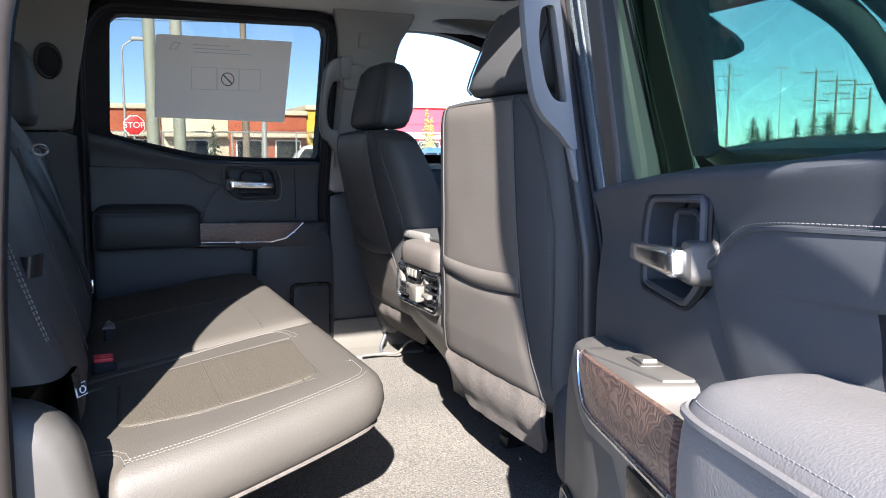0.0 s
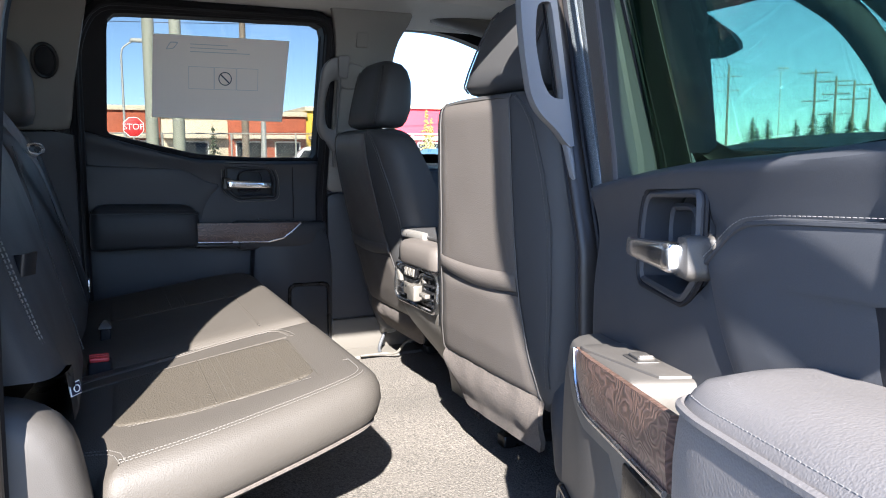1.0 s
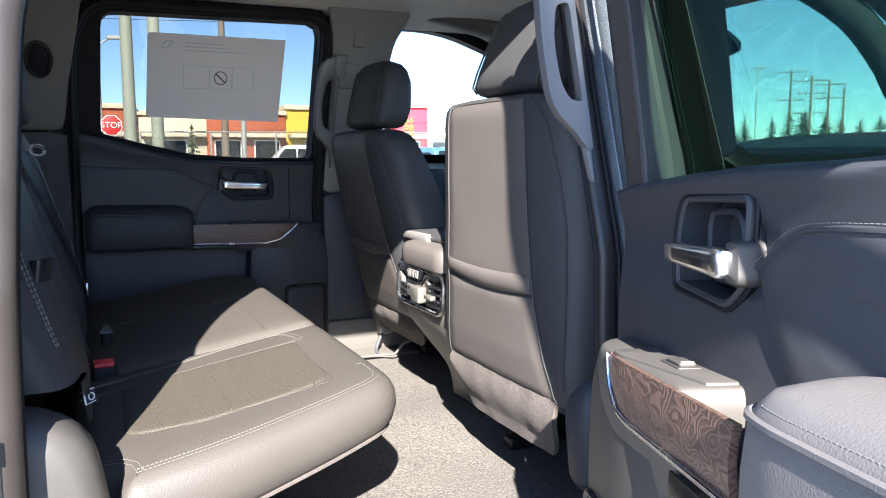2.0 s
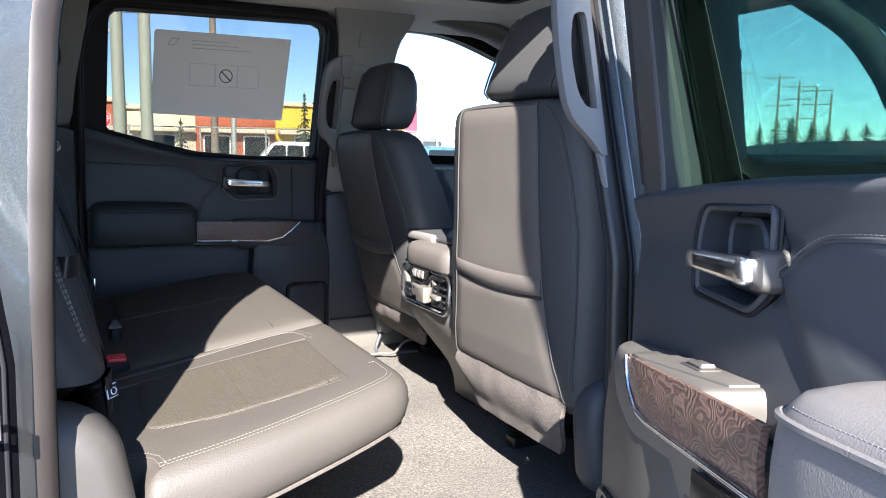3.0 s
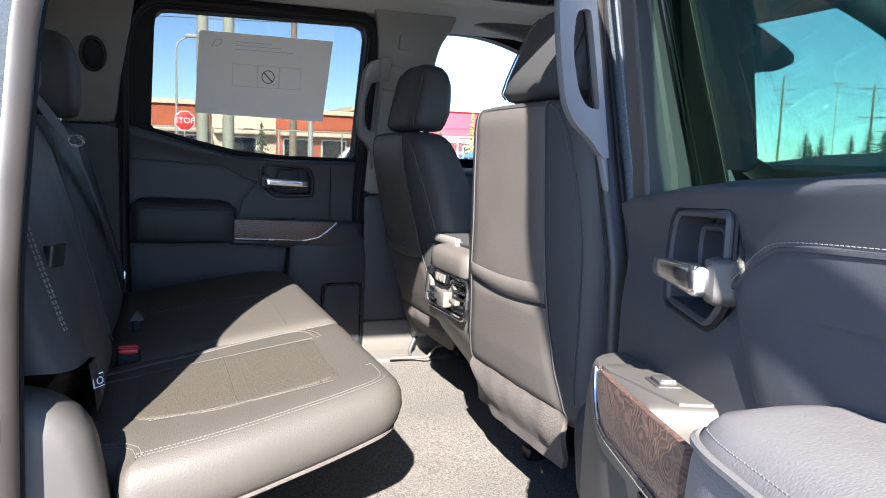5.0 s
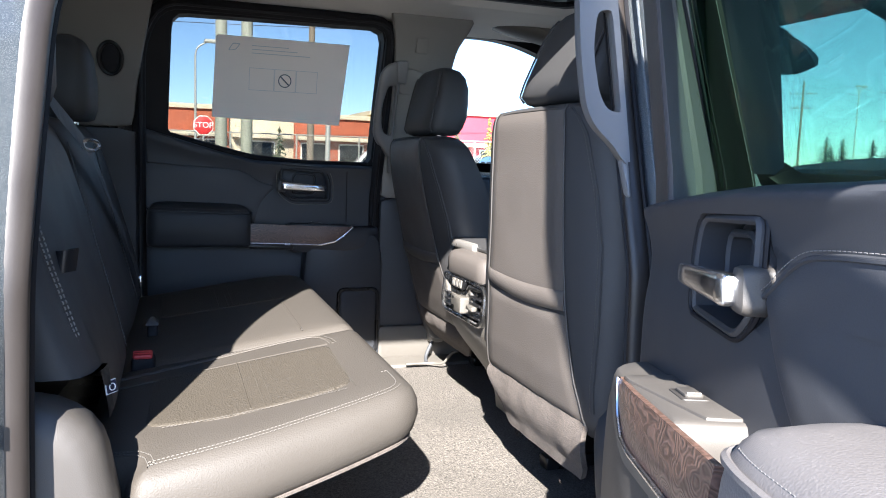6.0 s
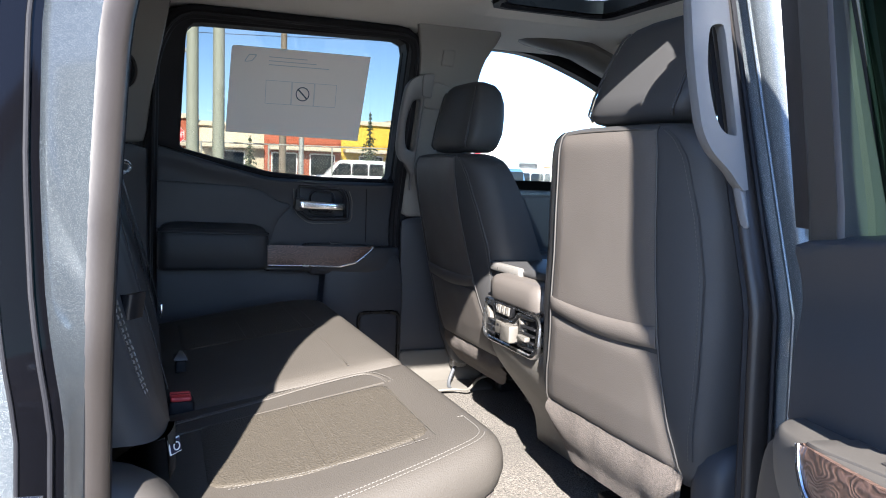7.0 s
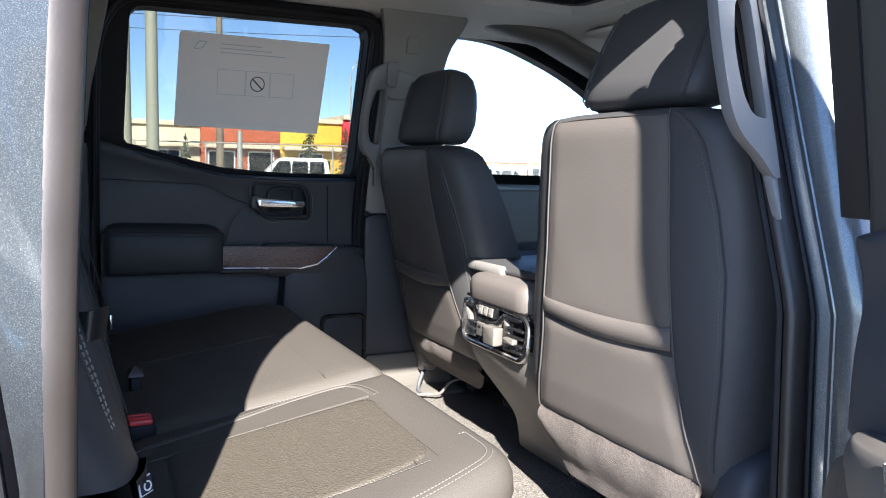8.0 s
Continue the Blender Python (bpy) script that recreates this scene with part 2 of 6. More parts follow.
def finish(bm, mat, name, sharp=38):
    bmesh.ops.remove_doubles(bm, verts=bm.verts, dist=1e-6)
    bmesh.ops.recalc_face_normals(bm, faces=bm.faces)
    for f in bm.faces:
        f.smooth = True
    for e in bm.edges:
        if len(e.link_faces) == 2 and e.calc_face_angle(0) > radians(sharp):
            e.smooth = False
    me = bpy.data.meshes.new(name)
    bm.to_mesh(me)
    bm.free()
    me.materials.append(mat)
    return me


def part(name, bm, mat, parent, label="", sharp=38):
    bm.transform(BEFORE[parent])
    ob = new(name, finish(bm, mat, name, sharp))
    ob.parent = parent
    BEFORE[ob] = BEFORE[parent]
    if label:
        tagged(ob, label)
    return ob


def solid(name, bm, mat, label, category="", kind="", group="", sharp=38):
    """A thing or piece of the setting that is one mesh, with its origin at its base."""
    lo = [min(v.co[i] for v in bm.verts) for i in range(3)]
    hi = [max(v.co[i] for v in bm.verts) for i in range(3)]
    base = Vector(((lo[0] + hi[0]) / 2, (lo[1] + hi[1]) / 2, lo[2]))
    bm.transform(Matrix.Translation(-base))
    ob = new(name, finish(bm, mat, name, sharp))
    ob.location = base
    return tagged(ob, label, category, group, kind)


def xy(a, b, h):
    return Vector((a, b, h))


def xz(a, b, h):
    return Vector((a, h, b))


def yz(a, b, h):
    return Vector((h, a, b))


def rounded(points, r, n=5):
    """A polygon with its corners rounded; r is one radius or one for each corner."""
    pts = [Vector(p) for p in points]
    rs = r if isinstance(r, (list, tuple)) else [r] * len(pts)
    out = []
    for i, p in enumerate(pts):
        a, b = pts[i - 1] - p, pts[(i + 1) % len(pts)] - p
        la, lb = a.length, b.length
        if rs[i] <= 0:
            out.append(p)
            continue
        d = min(rs[i], la * 0.48, lb * 0.48)
        s, e = p + a * (d / la), p + b * (d / lb)
        for k in range(n + 1):
            t = k / n
            out.append(s * (1 - t) ** 2 + p * 2 * t * (1 - t) + e * t ** 2)
    return out


def rrect(x0, y0, x1, y1, r, n=5):
    return rounded([(x0, y0), (x1, y0), (x1, y1), (x0, y1)], r, n)


def resample(pts, n, closed=True):
    pts = [Vector(p) for p in pts]
    if closed:
        pts = pts + [pts[0]]
    lens = [0]
    for a, b in zip(pts, pts[1:]):
        lens.append(lens[-1] + (b - a).length)
    out = []
    for k in range(n):
        s = lens[-1] * k / (n if closed else n - 1)
        i = max(j for j in range(len(lens) - 1) if lens[j] <= s + 1e-9)
        f = (s - lens[i]) / max(lens[i + 1] - lens[i], 1e-9)
        out.append(pts[i].lerp(pts[i + 1], min(f, 1)))
    return out


def inset(pts, d):
    """The outline moved inwards by d."""
    n = len(pts)
    area = sum(pts[i - 1].x * pts[i].y - pts[i].x * pts[i - 1].y for i in range(n))
    sgn = 1 if area > 0 else -1
    out = []
    for i in range(n):
        a, b = pts[i] - pts[i - 1], pts[(i + 1) % n] - pts[i]
        na, nb = Vector((-a.y, a.x)), Vector((-b.y, b.x))
        if na.length > 1e-9:
            na.normalize()
        if nb.length > 1e-9:
            nb.normalize()
        m = na + nb
        m = m / max(m.length_squared, 0.5) * 2 if m.length > 1e-6 else na
        out.append(pts[i] + m * (d * sgn))
    return out


def shrink(pts, d):
    """Draws an outline in towards its middle, by d at its sides."""
    x0, x1, y0, y1 = min(p.x for p in pts), max(p.x for p in pts), min(p.y for p in pts), max(p.y for p in pts)
    c = Vector(((x0 + x1) / 2, (y0 + y1) / 2))
    fx, fy = max(1 - 2 * d / (x1 - x0), 0.1), max(1 - 2 * d / (y1 - y0), 0.1)
    return [Vector((c.x + (p.x - c.x) * fx, c.y + (p.y - c.y) * fy)) for p in pts]


def pillow(bm, outline, levels, to=xy, cap=True, scaled=False):
    """A solid from an outline: rings at (height, inset), first to last, closed by caps."""
    rings = []
    for h, d in levels:
        pts = outline if not d else inset(outline, d) if d < 0.025 and not scaled else shrink(outline, d)
        rings.append([bm.verts.new(to(p.x, p.y, h)) for p in pts])
    n = len(outline)
    for a, b in zip(rings, rings[1:]):
        for i in range(n):
            bm.faces.new((a[i - 1], a[i], b[i], b[i - 1]))
    if cap:
        bm.faces.new(rings[0])
        bm.faces.new(rings[-1])
    return bm


def slab(outline, h0, h1, bevel=0.006, to=xy, bm=None):
    """A plate between two heights with softened edges on both faces."""
    bm = bm or bmesh.new()
    s = 1 if h1 > h0 else -1
    b = bevel * s
    return pillow(bm, outline, [(h0, bevel), (h0 + b * 0.3, bevel * 0.3), (h0 + b, 0), (h1 - b, 0), (h1 - b * 0.3, bevel * 0.3), (h1, bevel)], to)


def block(x0, y0, z0, x1, y1, z1, r=0.01, bevel=0.006, bm=None):
    return slab(rrect(x0, y0, x1, y1, r), z0, z1, bevel, xy, bm)


def ring(outer, inner, h0, h1, to=xy, n=72, bm=None, bevel=0.0):
    """A frame between two outlines."""
    bm = bm or bmesh.new()
    c = sum((Vector(p) for p in inner), Vector((0, 0))) / len(inner)

    def by_angle(pts):
        pts = [Vector(p) for p in pts]
        out = []
        for k in range(n):
            a = 2 * math.pi * k / n
            d = Vector((math.cos(a), math.sin(a)))
            best = None
            for p, q in zip(pts, pts[1:] + pts[:1]):
                e = q - p
                det = d.x * -e.y + e.x * d.y
                if abs(det) < 1e-12:
                    continue
                w = p - c
                t = (w.x * -e.y + e.x * w.y) / det
                s = (d.x * w.y - d.y * w.x) / det
                if t > 0 and -1e-6 <= s <= 1 + 1e-6 and (best is None or t > best):
                    best = t
            out.append(c + d * best)
        return out

    o, i = by_angle(outer), by_angle(inner)
    loops = [(o, h0), (o, h1), (i, h1), (i, h0)]
    if bevel:
        s = bevel if h1 > h0 else -bevel
        loops = [(o, h0), (o, h1 - s), (inset(o, bevel), h1), (inset(i, -bevel), h1), (i, h1 - s), (i, h0)]
    rows = [[bm.verts.new(to(p.x, p.y, h)) for p in pts] for pts, h in loops]
    for a, b in zip(rows, rows[1:] + rows[:1]):
        for k in range(n):
            bm.faces.new((a[k - 1], a[k], b[k], b[k - 1]))
    return bm


def tube(points, r, n=8, closed=False, bm=None, flat=1.0, up=None):
    """A tube along points; flat squeezes it along the direction up."""
    bm = bm or bmesh.new()
    pts = [Vector(p) for p in points]
    rs = r if isinstance(r, (list, tuple)) else [r] * len(pts)
    rows, last = [], None
    for i, p in enumerate(pts):
        if closed:
            t = pts[(i + 1) % len(pts)] - pts[i - 1]
        else:
            t = pts[min(i + 1, len(pts) - 1)] - pts[max(i - 1, 0)]
        t = t.normalized() if t.length > 1e-9 else Vector((0, 0, 1))
        ref = Vector(up) if up else (last if last is not None else (Vector((0, 0, 1)) if abs(t.z) < 0.9 else Vector((1, 0, 0))))
        a = ref - t * ref.dot(t)
        a = a.normalized() if a.length > 1e-6 else t.orthogonal().normalized()
        last = a
        b = t.cross(a)
        rows.append([bm.verts.new(p + a * (rs[i] * flat * math.cos(2 * math.pi * k / n)) + b * (rs[i] * math.sin(2 * math.pi * k / n))) for k in range(n)])
    pairs = list(zip(rows, rows[1:])) + ([(rows[-1], rows[0])] if closed else [])
    for a, b in pairs:
        for k in range(n):
            bm.faces.new((a[k - 1], a[k], b[k], b[k - 1]))
    if not closed:
        bm.faces.new(rows[0])
        bm.faces.new(rows[-1])
    return bm


def loft(rings, bm=None, cap=True):
    bm = bm or bmesh.new()
    rows = [[bm.verts.new(p) for p in r] for r in rings]
    n = len(rows[0])
    for a, b in zip(rows, rows[1:]):
        for k in range(n):
            bm.faces.new((a[k - 1], a[k], b[k], b[k - 1]))
    if cap:
        bm.faces.new(rows[0])
        bm.faces.new(rows[-1])
    return bm


def sheet(f, nu, nv, thick, bm=None):
    """A curved plate: f(s, t) gives the face's point for s, t in 0..1; it is thickened behind its normal."""
    bm = bm or bmesh.new()
    g = [[Vector(f(i / nu, j / nv)) for j in range(nv + 1)] for i in range(nu + 1)]

    def normal(i, j):
        a = g[min(i + 1, nu)][j] - g[max(i - 1, 0)][j]
        b = g[i][min(j + 1, nv)] - g[i][max(j - 1, 0)]
        return a.cross(b).normalized()

    top = [[bm.verts.new(g[i][j]) for j in range(nv + 1)] for i in range(nu + 1)]
    low = [[bm.verts.new(g[i][j] - normal(i, j) * thick) for j in range(nv + 1)] for i in range(nu + 1)]
    for i in range(nu):
        for j in range(nv):
            bm.faces.new((top[i][j], top[i + 1][j], top[i + 1][j + 1], top[i][j + 1]))
            bm.faces.new((low[i][j], low[i][j + 1], low[i + 1][j + 1], low[i + 1][j]))
    edge = [(i, 0) for i in range(nu)] + [(nu, j) for j in range(nv)] + [(i, nv) for i in range(nu, 0, -1)] + [(0, j) for j in range(nv, 0, -1)]
    for (a, b), (c, d) in zip(edge, edge[1:] + edge[:1]):
        bm.faces.new((top[a][b], low[a][b], low[c][d], top[c][d]))
    return bm


def smooth_line(points, n=40, closed=False):
    """A Catmull-Rom curve through the points."""
    p = [Vector(q) for q in points]
    out = []
    m = len(p) if closed else len(p) - 1
    for k in range(n if closed else n + 1):
        s = m * k / n
        i = min(int(s), m - 1)
        t = s - i
        if closed:
            a, b, c, d = p[i - 1], p[i], p[(i + 1) % len(p)], p[(i + 2) % len(p)]
        else:
            a, b, c, d = p[max(i - 1, 0)], p[i], p[i + 1], p[min(i + 2, len(p) - 1)]
        out.append(0.5 * (2 * b + (c - a) * t + (2 * a - 5 * b + 4 * c - d) * t * t + (3 * b - a - 3 * c + d) * t ** 3))
    return out


def stitches(points, normal, length=0.006, gap=0.004, r=0.0009, bm=None):
    """A row of short threads along a line."""
    bm = bm or bmesh.new()
    pts = [Vector(p) for p in points]
    total = sum((b - a).length for a, b in zip(pts, pts[1:]))
    n = max(int(total / (length + gap)), 2)
    fine = resample(pts, n * 2, closed=False)
    for k in range(0, n * 2 - 1, 2):
        a, b = fine[k], fine[k].lerp(fine[k + 1], 1.25)
        lift = Vector(normal) * (r * 0.6)
        tube([a, a.lerp(b, 0.5) + lift, b], r, 4, bm=bm)
    return bm


def interp(z, zs, vs):
    return float(np.interp(z, zs, vs))


# ---- the cab ----
FLOOR = 0.74


def trim_y(z):
    """Distance of the pillar trim from the middle of the cab: upright below the windows, leaning in above."""
    return 0.80 - 0.36 * max(0.0, z - 1.38)


def seal_y(z):
    return 0.772 - 0.30 * max(0.0, z - 1.28) + 0.03 * max(0.0, 1.28 - z)


def skin_y(z):
    return interp(z, [0.5, 0.95, 1.30, 1.38, 1.43, 1.95], [0.965, 0.985, 0.985, 0.945, 0.872, 0.785])


# floor and firewall, closing the cab below
def floor_z(x, y):
    tunnel = 0.05 * math.exp(-(y / 0.16) ** 2)
    return FLOOR + tunnel * (0.4 if x > 0.2 else 0.2) + 0.004 * noise.noise((x * 6, y * 6, 0))


solid("floor", sheet(lambda s, t: (-0.80 + 2.5 * s, -0.86 + 1.72 * t, floor_z(-0.80 + 2.5 * s, -0.86 + 1.72 * t)), 60, 40, 0.05), CARPET, "grey cut-pile carpet on the cab floor", "floor", "structure")

# headliner with the sunroof's opening
SUNROOF = rrect(0.38, -0.37, 0.77, 0.37, 0.05)


def head_z(x, y):
    return 1.893 - 0.035 * (abs(y) / 0.70) ** 4 - 0.05 * max(0.0, (x - 0.9) / 0.4) ** 2 - 0.05 * max(0.0, (-0.45 - x) / 0.35) ** 2


head = bmesh.new()
outer = rrect(-0.82, -0.74, 1.28, 0.74, 0.02)
rows = []
for k in range(13):
    f = k / 12
    n_pts = 96
    o = resample(outer, n_pts)
    i_ = resample(rrect(0.31, -0.44, 0.84, 0.44, 0.08), n_pts)
    shift = min(range(n_pts), key=lambda q: (i_[q] - o[0]).length)
    i_ = i_[shift:] + i_[:shift]
    rows.append([o[q].lerp(i_[q], f) for q in range(n_pts)])
vr = [[head.verts.new((p.x, p.y, head_z(p.x, p.y))) for p in r] for r in rows]
lip_in = resample(SUNROOF, 96)
shift = min(range(96), key=lambda q: (lip_in[q] - rows[0][0]).length)
lip_in = lip_in[shift:] + lip_in[:shift]
vr.append([head.verts.new((p.x * 0.75 + q.x * 0.25, p.y * 0.75 + q.y * 0.25, head_z(p.x, p.y) - 0.006)) for p, q in zip(rows[-1], lip_in)])
vr.append([head.verts.new((p.x, p.y, 1.905)) for p in lip_in])
for a, b in zip(vr, vr[1:]):
    for k in range(96):
        head.faces.new((a[k - 1], a[k], b[k], b[k - 1]))
solid("ceiling", head, HEADLINER, "light grey fabric headliner round the sunroof", "ceiling", "structure")

sunroof = thing("sunroof", "open tilting glass sunroof with a black frame", "sunroof", (0.57, 0, 1.91))
part("frame", ring(rrect(0.37, -0.38, 0.78, 0.38, 0.05), rrect(0.41, -0.34, 0.73, 0.34, 0.05), 1.904, 1.94, bevel=0.004), BLACK, sunroof, "black plastic frame")
part("rail", ring(rrect(0.38, -0.37, 0.77, 0.37, 0.05), rrect(0.395, -0.355, 0.745, 0.355, 0.05), 1.893, 1.908, bevel=0.003), BLACK_RUBBER, sunroof)
for k in range(5):
    part("blind_slat", block(0.412, -0.338 + 0.022 * k, 1.918, 0.728, -0.324 + 0.022 * k, 1.924, 0.003, 0.002), BLACK, sunroof)
part("glass_panel", slab(rrect(0.40, -0.35, 0.745, 0.35, 0.05), 1.942, 1.947, 0.001), ROOF_GLASS, sunroof)

# outer roof
part_roof = ring(rrect(-0.86, -0.79, 1.26, 0.79, 0.12), rrect(0.37, -0.38, 0.78, 0.38, 0.05), 1.925, 1.955, n=96, bevel=0.01)
solid("roof", part_roof, PAINT, "blue-grey metallic painted steel cab roof", "roof", "structure")

# back wall with the rear window
wall_out = rrect(-0.84, 0.62, 0.84, 1.93, 0.06)
solid("wall_rear", ring(wall_out, rrect(-0.62, 1.43, 0.62, 1.80, 0.06), -0.85, -0.79, yz, n=96, bevel=0.004), PLASTIC, "dark plastic back wall of the cab round the rear window", "wall", "structure")
rear_window = thing("window_rear", "dark tinted rear window of the cab", "window", (-0.82, 0, 1.42), kind="structure")
part("pane", slab(rrect(-0.63, 1.42, 0.63, 1.81, 0.06), -0.826, -0.821, 0.001, yz), PRIVACY, rear_window)
part("gasket", ring(rrect(-0.64, 1.41, 0.64, 1.82, 0.06), rrect(-0.605, 1.445, 0.605, 1.785, 0.06), -0.815, -0.785, yz, bevel=0.004), BLACK_RUBBER, rear_window)


# Door opening of the rear doors, seen from the side: front upright, top, rear upright, sill
APERTURE = rounded([(0.282, 0.80), (0.275, 1.42), (0.285, 1.856), (-0.405, 1.856), (-0.508, 1.63), (-0.531, 1.25), (-0.534, 0.80)], [0.05, 0.3, 0.07, 0.10, 0.08, 0.3, 0.06], 8)
APERTURE = resample(APERTURE, 120)
FAR_APERTURE = resample(rounded([(0.282, 0.80), (0.275, 1.42), (0.285, 1.850), (-0.400, 1.850), (-0.458, 1.74), (-0.466, 1.25), (-0.460, 0.80)], [0.05, 0.3, 0.07, 0.10, 0.12, 0.3, 0.06], 8), 120)


def cab_side(s):
    gap = APERTURE if s < 0 else FAR_APERTURE

    def at(shift):
        return lambda a, b, h: Vector((a, s * (seal_y(b) + shift + h), b))

    # rubber seal round the opening
    seal = thing("door_seal", "grey rubber bulb seal round the rear door opening", "door seal", (0.28, s * 0.78, 0.8))
    broad = [1.0 if s < 0 and p.x < -0.40 else 0.0 for p in gap]
    broad = [sum(broad[(k + d) % len(gap)] for d in range(-4, 5)) / 9 for k in range(len(gap))]
    loop = [Vector((p.x - 0.017 * b, s * (seal_y(p.y) + 0.020 + 0.010 * b), p.y)) for p, b in zip(gap, broad)]
    # Far bulb is given black rubber: its shade is put into the colour.
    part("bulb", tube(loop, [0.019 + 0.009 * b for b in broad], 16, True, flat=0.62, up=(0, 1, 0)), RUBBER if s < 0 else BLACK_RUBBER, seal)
    part("inner_lip", tube([Vector((p.x, s * seal_y(p.y), p.y)) for p in inset(gap, 0.006)], 0.006, 6, True), BLACK_RUBBER, seal, "black inner lip")
    if s < 0:
        edge = [Vector((p.x - 0.0450, s * (seal_y(p.y) + 0.034), p.y)) for p in gap if p.x < -0.40 and 0.95 < p.y < 1.70]
        part("edge_line", tube(sorted(edge, key=lambda v: v.z), 0.0016, 6), PLASTIC_SILVER, seal, "thin pale edge of the seal")
    part("outer_lip", tube([Vector((p.x, s * (seal_y(p.y) + 0.036), p.y)) for p in inset(gap, -0.008)], 0.0035, 6, True), BLACK_RUBBER, seal, "black outer lip")
    # painted jamb and quarter panel: inner step, slope, outer skin
    body = thing("body_side", "blue-grey metallic painted body side with the rear door jamb", "body panel", (-0.3, s * 0.9, 0.5), kind="structure")
    bm = bmesh.new()
    big = resample(rrect(-0.97, 0.50, 0.385, 1.93, 0.06), 120)
    k0 = min(range(120), key=lambda q: (big[q] - inset(gap, -0.3)[0]).length)
    big = big[k0:] + big[:k0]
    prof = [(0.012, 0.02), (-0.006, 0.055), (-0.030, 0.085), (-0.050, 0.15), (-0.075, 0.19), (-0.085, 0.205)]
    rr = []
    inward = [(q - p) / 0.001 for q, p in zip(inset(gap, 0.001), gap)]
    for r, (d, dy) in enumerate(prof):
        row = []
        for p, p0, way in zip(inset(gap, d), gap, inward):
            if p0.x < -0.40 and 0.95 < p0.y < 1.76:
                # flat lit strip beside the seal, then the drain channel
                w = interp(p0.y, [1.1, 1.217, 1.32, 1.437, 1.6], [-0.018, -0.019, -0.037, -0.050, -0.060])
                e, f = [(0.006, 0.026), (-0.010, 0.044), (w, 0.068), (w - 0.006, 0.078), (w - 0.016, 0.087), (w - 0.040, 0.100)][r]
                p = p0 + way * e
                row.append(bm.verts.new((p.x, s * min(seal_y(p.y) + f, skin_y(p.y)), p.y)))
                continue
            x = p0.x + (p.x - p0.x) * (0.55 if p0.x > 0.2 else 1.0) + (0.018 if p0.x > 0.2 else 0.0)
            z = p0.y + (p.y - p0.y) * (1.3 if p0.y > 1.78 else 1.0)
            row.append(bm.verts.new((x, s * min(seal_y(z) + dy, skin_y(z)), z)))
        rr.append(row)
    rr.append([bm.verts.new((p.x, s * skin_y(p.y), p.y)) for p in big])
    rr.append([bm.verts.new((p.x, s * (skin_y(p.y) - 0.03), p.y)) for p in big])
    rows_kept = [[v.co.copy() for v in row] for row in rr]
    channel = bmesh.new()
    for row, (a, b) in enumerate(zip(rr, rr[1:])):
        for k in range(120):
            quad = (a[k - 1], a[k], b[k], b[k - 1])
            if row in (3, 4) and a[k].co.x < -0.40 and a[k - 1].co.x < -0.40:
                channel.faces.new([channel.verts.new(v.co) for v in quad])
            else:
                bm.faces.new(quad)
    bmesh.ops.remove_doubles(channel, verts=channel.verts[:], dist=1e-6)
    part("jamb", bm, PAINT, body, sharp=60)
    part("drain_channel", channel, PIANO, body, "black gloss drain channel", sharp=60)
    if s < 0:
        # beads and folded edges that run down the channel
        for row, lift, rad, mat, lab in ((4, 0.0, 0.0026, BLACK_RUBBER, "black rubber bead"), (5, 0.0, 0.0020, BLACK_RUBBER, "black rubber bead")):
            run = sorted((v for v in rows_kept[row] if v.x < -0.40 and 1.0 < v.z < 1.74), key=lambda v: v.z)
            part("channel_bead", tube([v + Vector((lift, -lift, 0)) for v in run], rad, 8), mat, body, lab)
    col = [(0.322 + 0.012 * max(0.0, z - 1.45), s * (seal_y(z) + 0.075), z) for z in np.linspace(0.70, 1.90, 26)]
    part("pillar_skin", tube(col, 0.036, 18), PAINT, body, "rounded painted pillar", sharp=60)
    part("flange", tube([(p[0] - 0.034, p[1] - s * 0.012, p[2]) for p in col], 0.0022, 6), PAINT, body, "bright painted flange edge")
    striker = bmesh.new()
    tube([(-0.588, s * 0.895, 1.170), (-0.570, s * 0.895, 1.170), (-0.570, s * 0.895, 1.150), (-0.588, s * 0.895, 1.150)], 0.004, 8, bm=striker)
    part("striker", striker, CHROME_SOFT, body, "steel door striker")

    # pillar trim between the doors
    pillar = thing("pillar_trim", "grey plastic trim on the pillar between the doors", "pillar trim", (0.4, s * 0.78, FLOOR), kind="structure")
    to = lambda a, b, h: Vector((a, s * (trim_y(b) + h), b))
    up = rounded([(0.292, 1.30), (0.470, 1.30), (0.470, 1.45), (0.485, 1.70), (0.498, 1.79), (0.53, 1.84), (0.545, 1.885), (0.265, 1.885), (0.288, 1.80), (0.30, 1.60)], [0.01, 0.01, 0.05, 0.06, 0.04, 0.02, 0.01, 0.01, 0.06, 0.05])
    up = resample(up, 60)
    part("upper_cover", slab(up, -0.036, -0.010, 0.010, to), UPPER_TRIM, pillar)
    lowp = resample(rounded([(0.292, 0.70), (0.56, 0.70), (0.53, 1.0), (0.475, 1.298), (0.292, 1.298)], 0.02), 60)
    part("lower_cover", slab(lowp, -0.03, -0.002, 0.012, to), PLASTIC, pillar, "dark lower cover")
    if s > 0:
        kick = resample(rounded([(0.292, 0.745), (0.60, 0.745), (0.575, 0.862), (0.292, 0.862)], [0.01, 0.02, 0.03, 0.01]), 50)
        part("kick_cover", slab(kick, -0.045, -0.004, 0.012, to), PLASTIC_GREY, pillar, "grey plastic kick cover")
    part("plug", slab(rrect(0.355, 1.765, 0.395, 1.81, 0.006), -0.041, -0.034, 0.002, to), UPPER_TRIM, pillar, "square blanking plug")
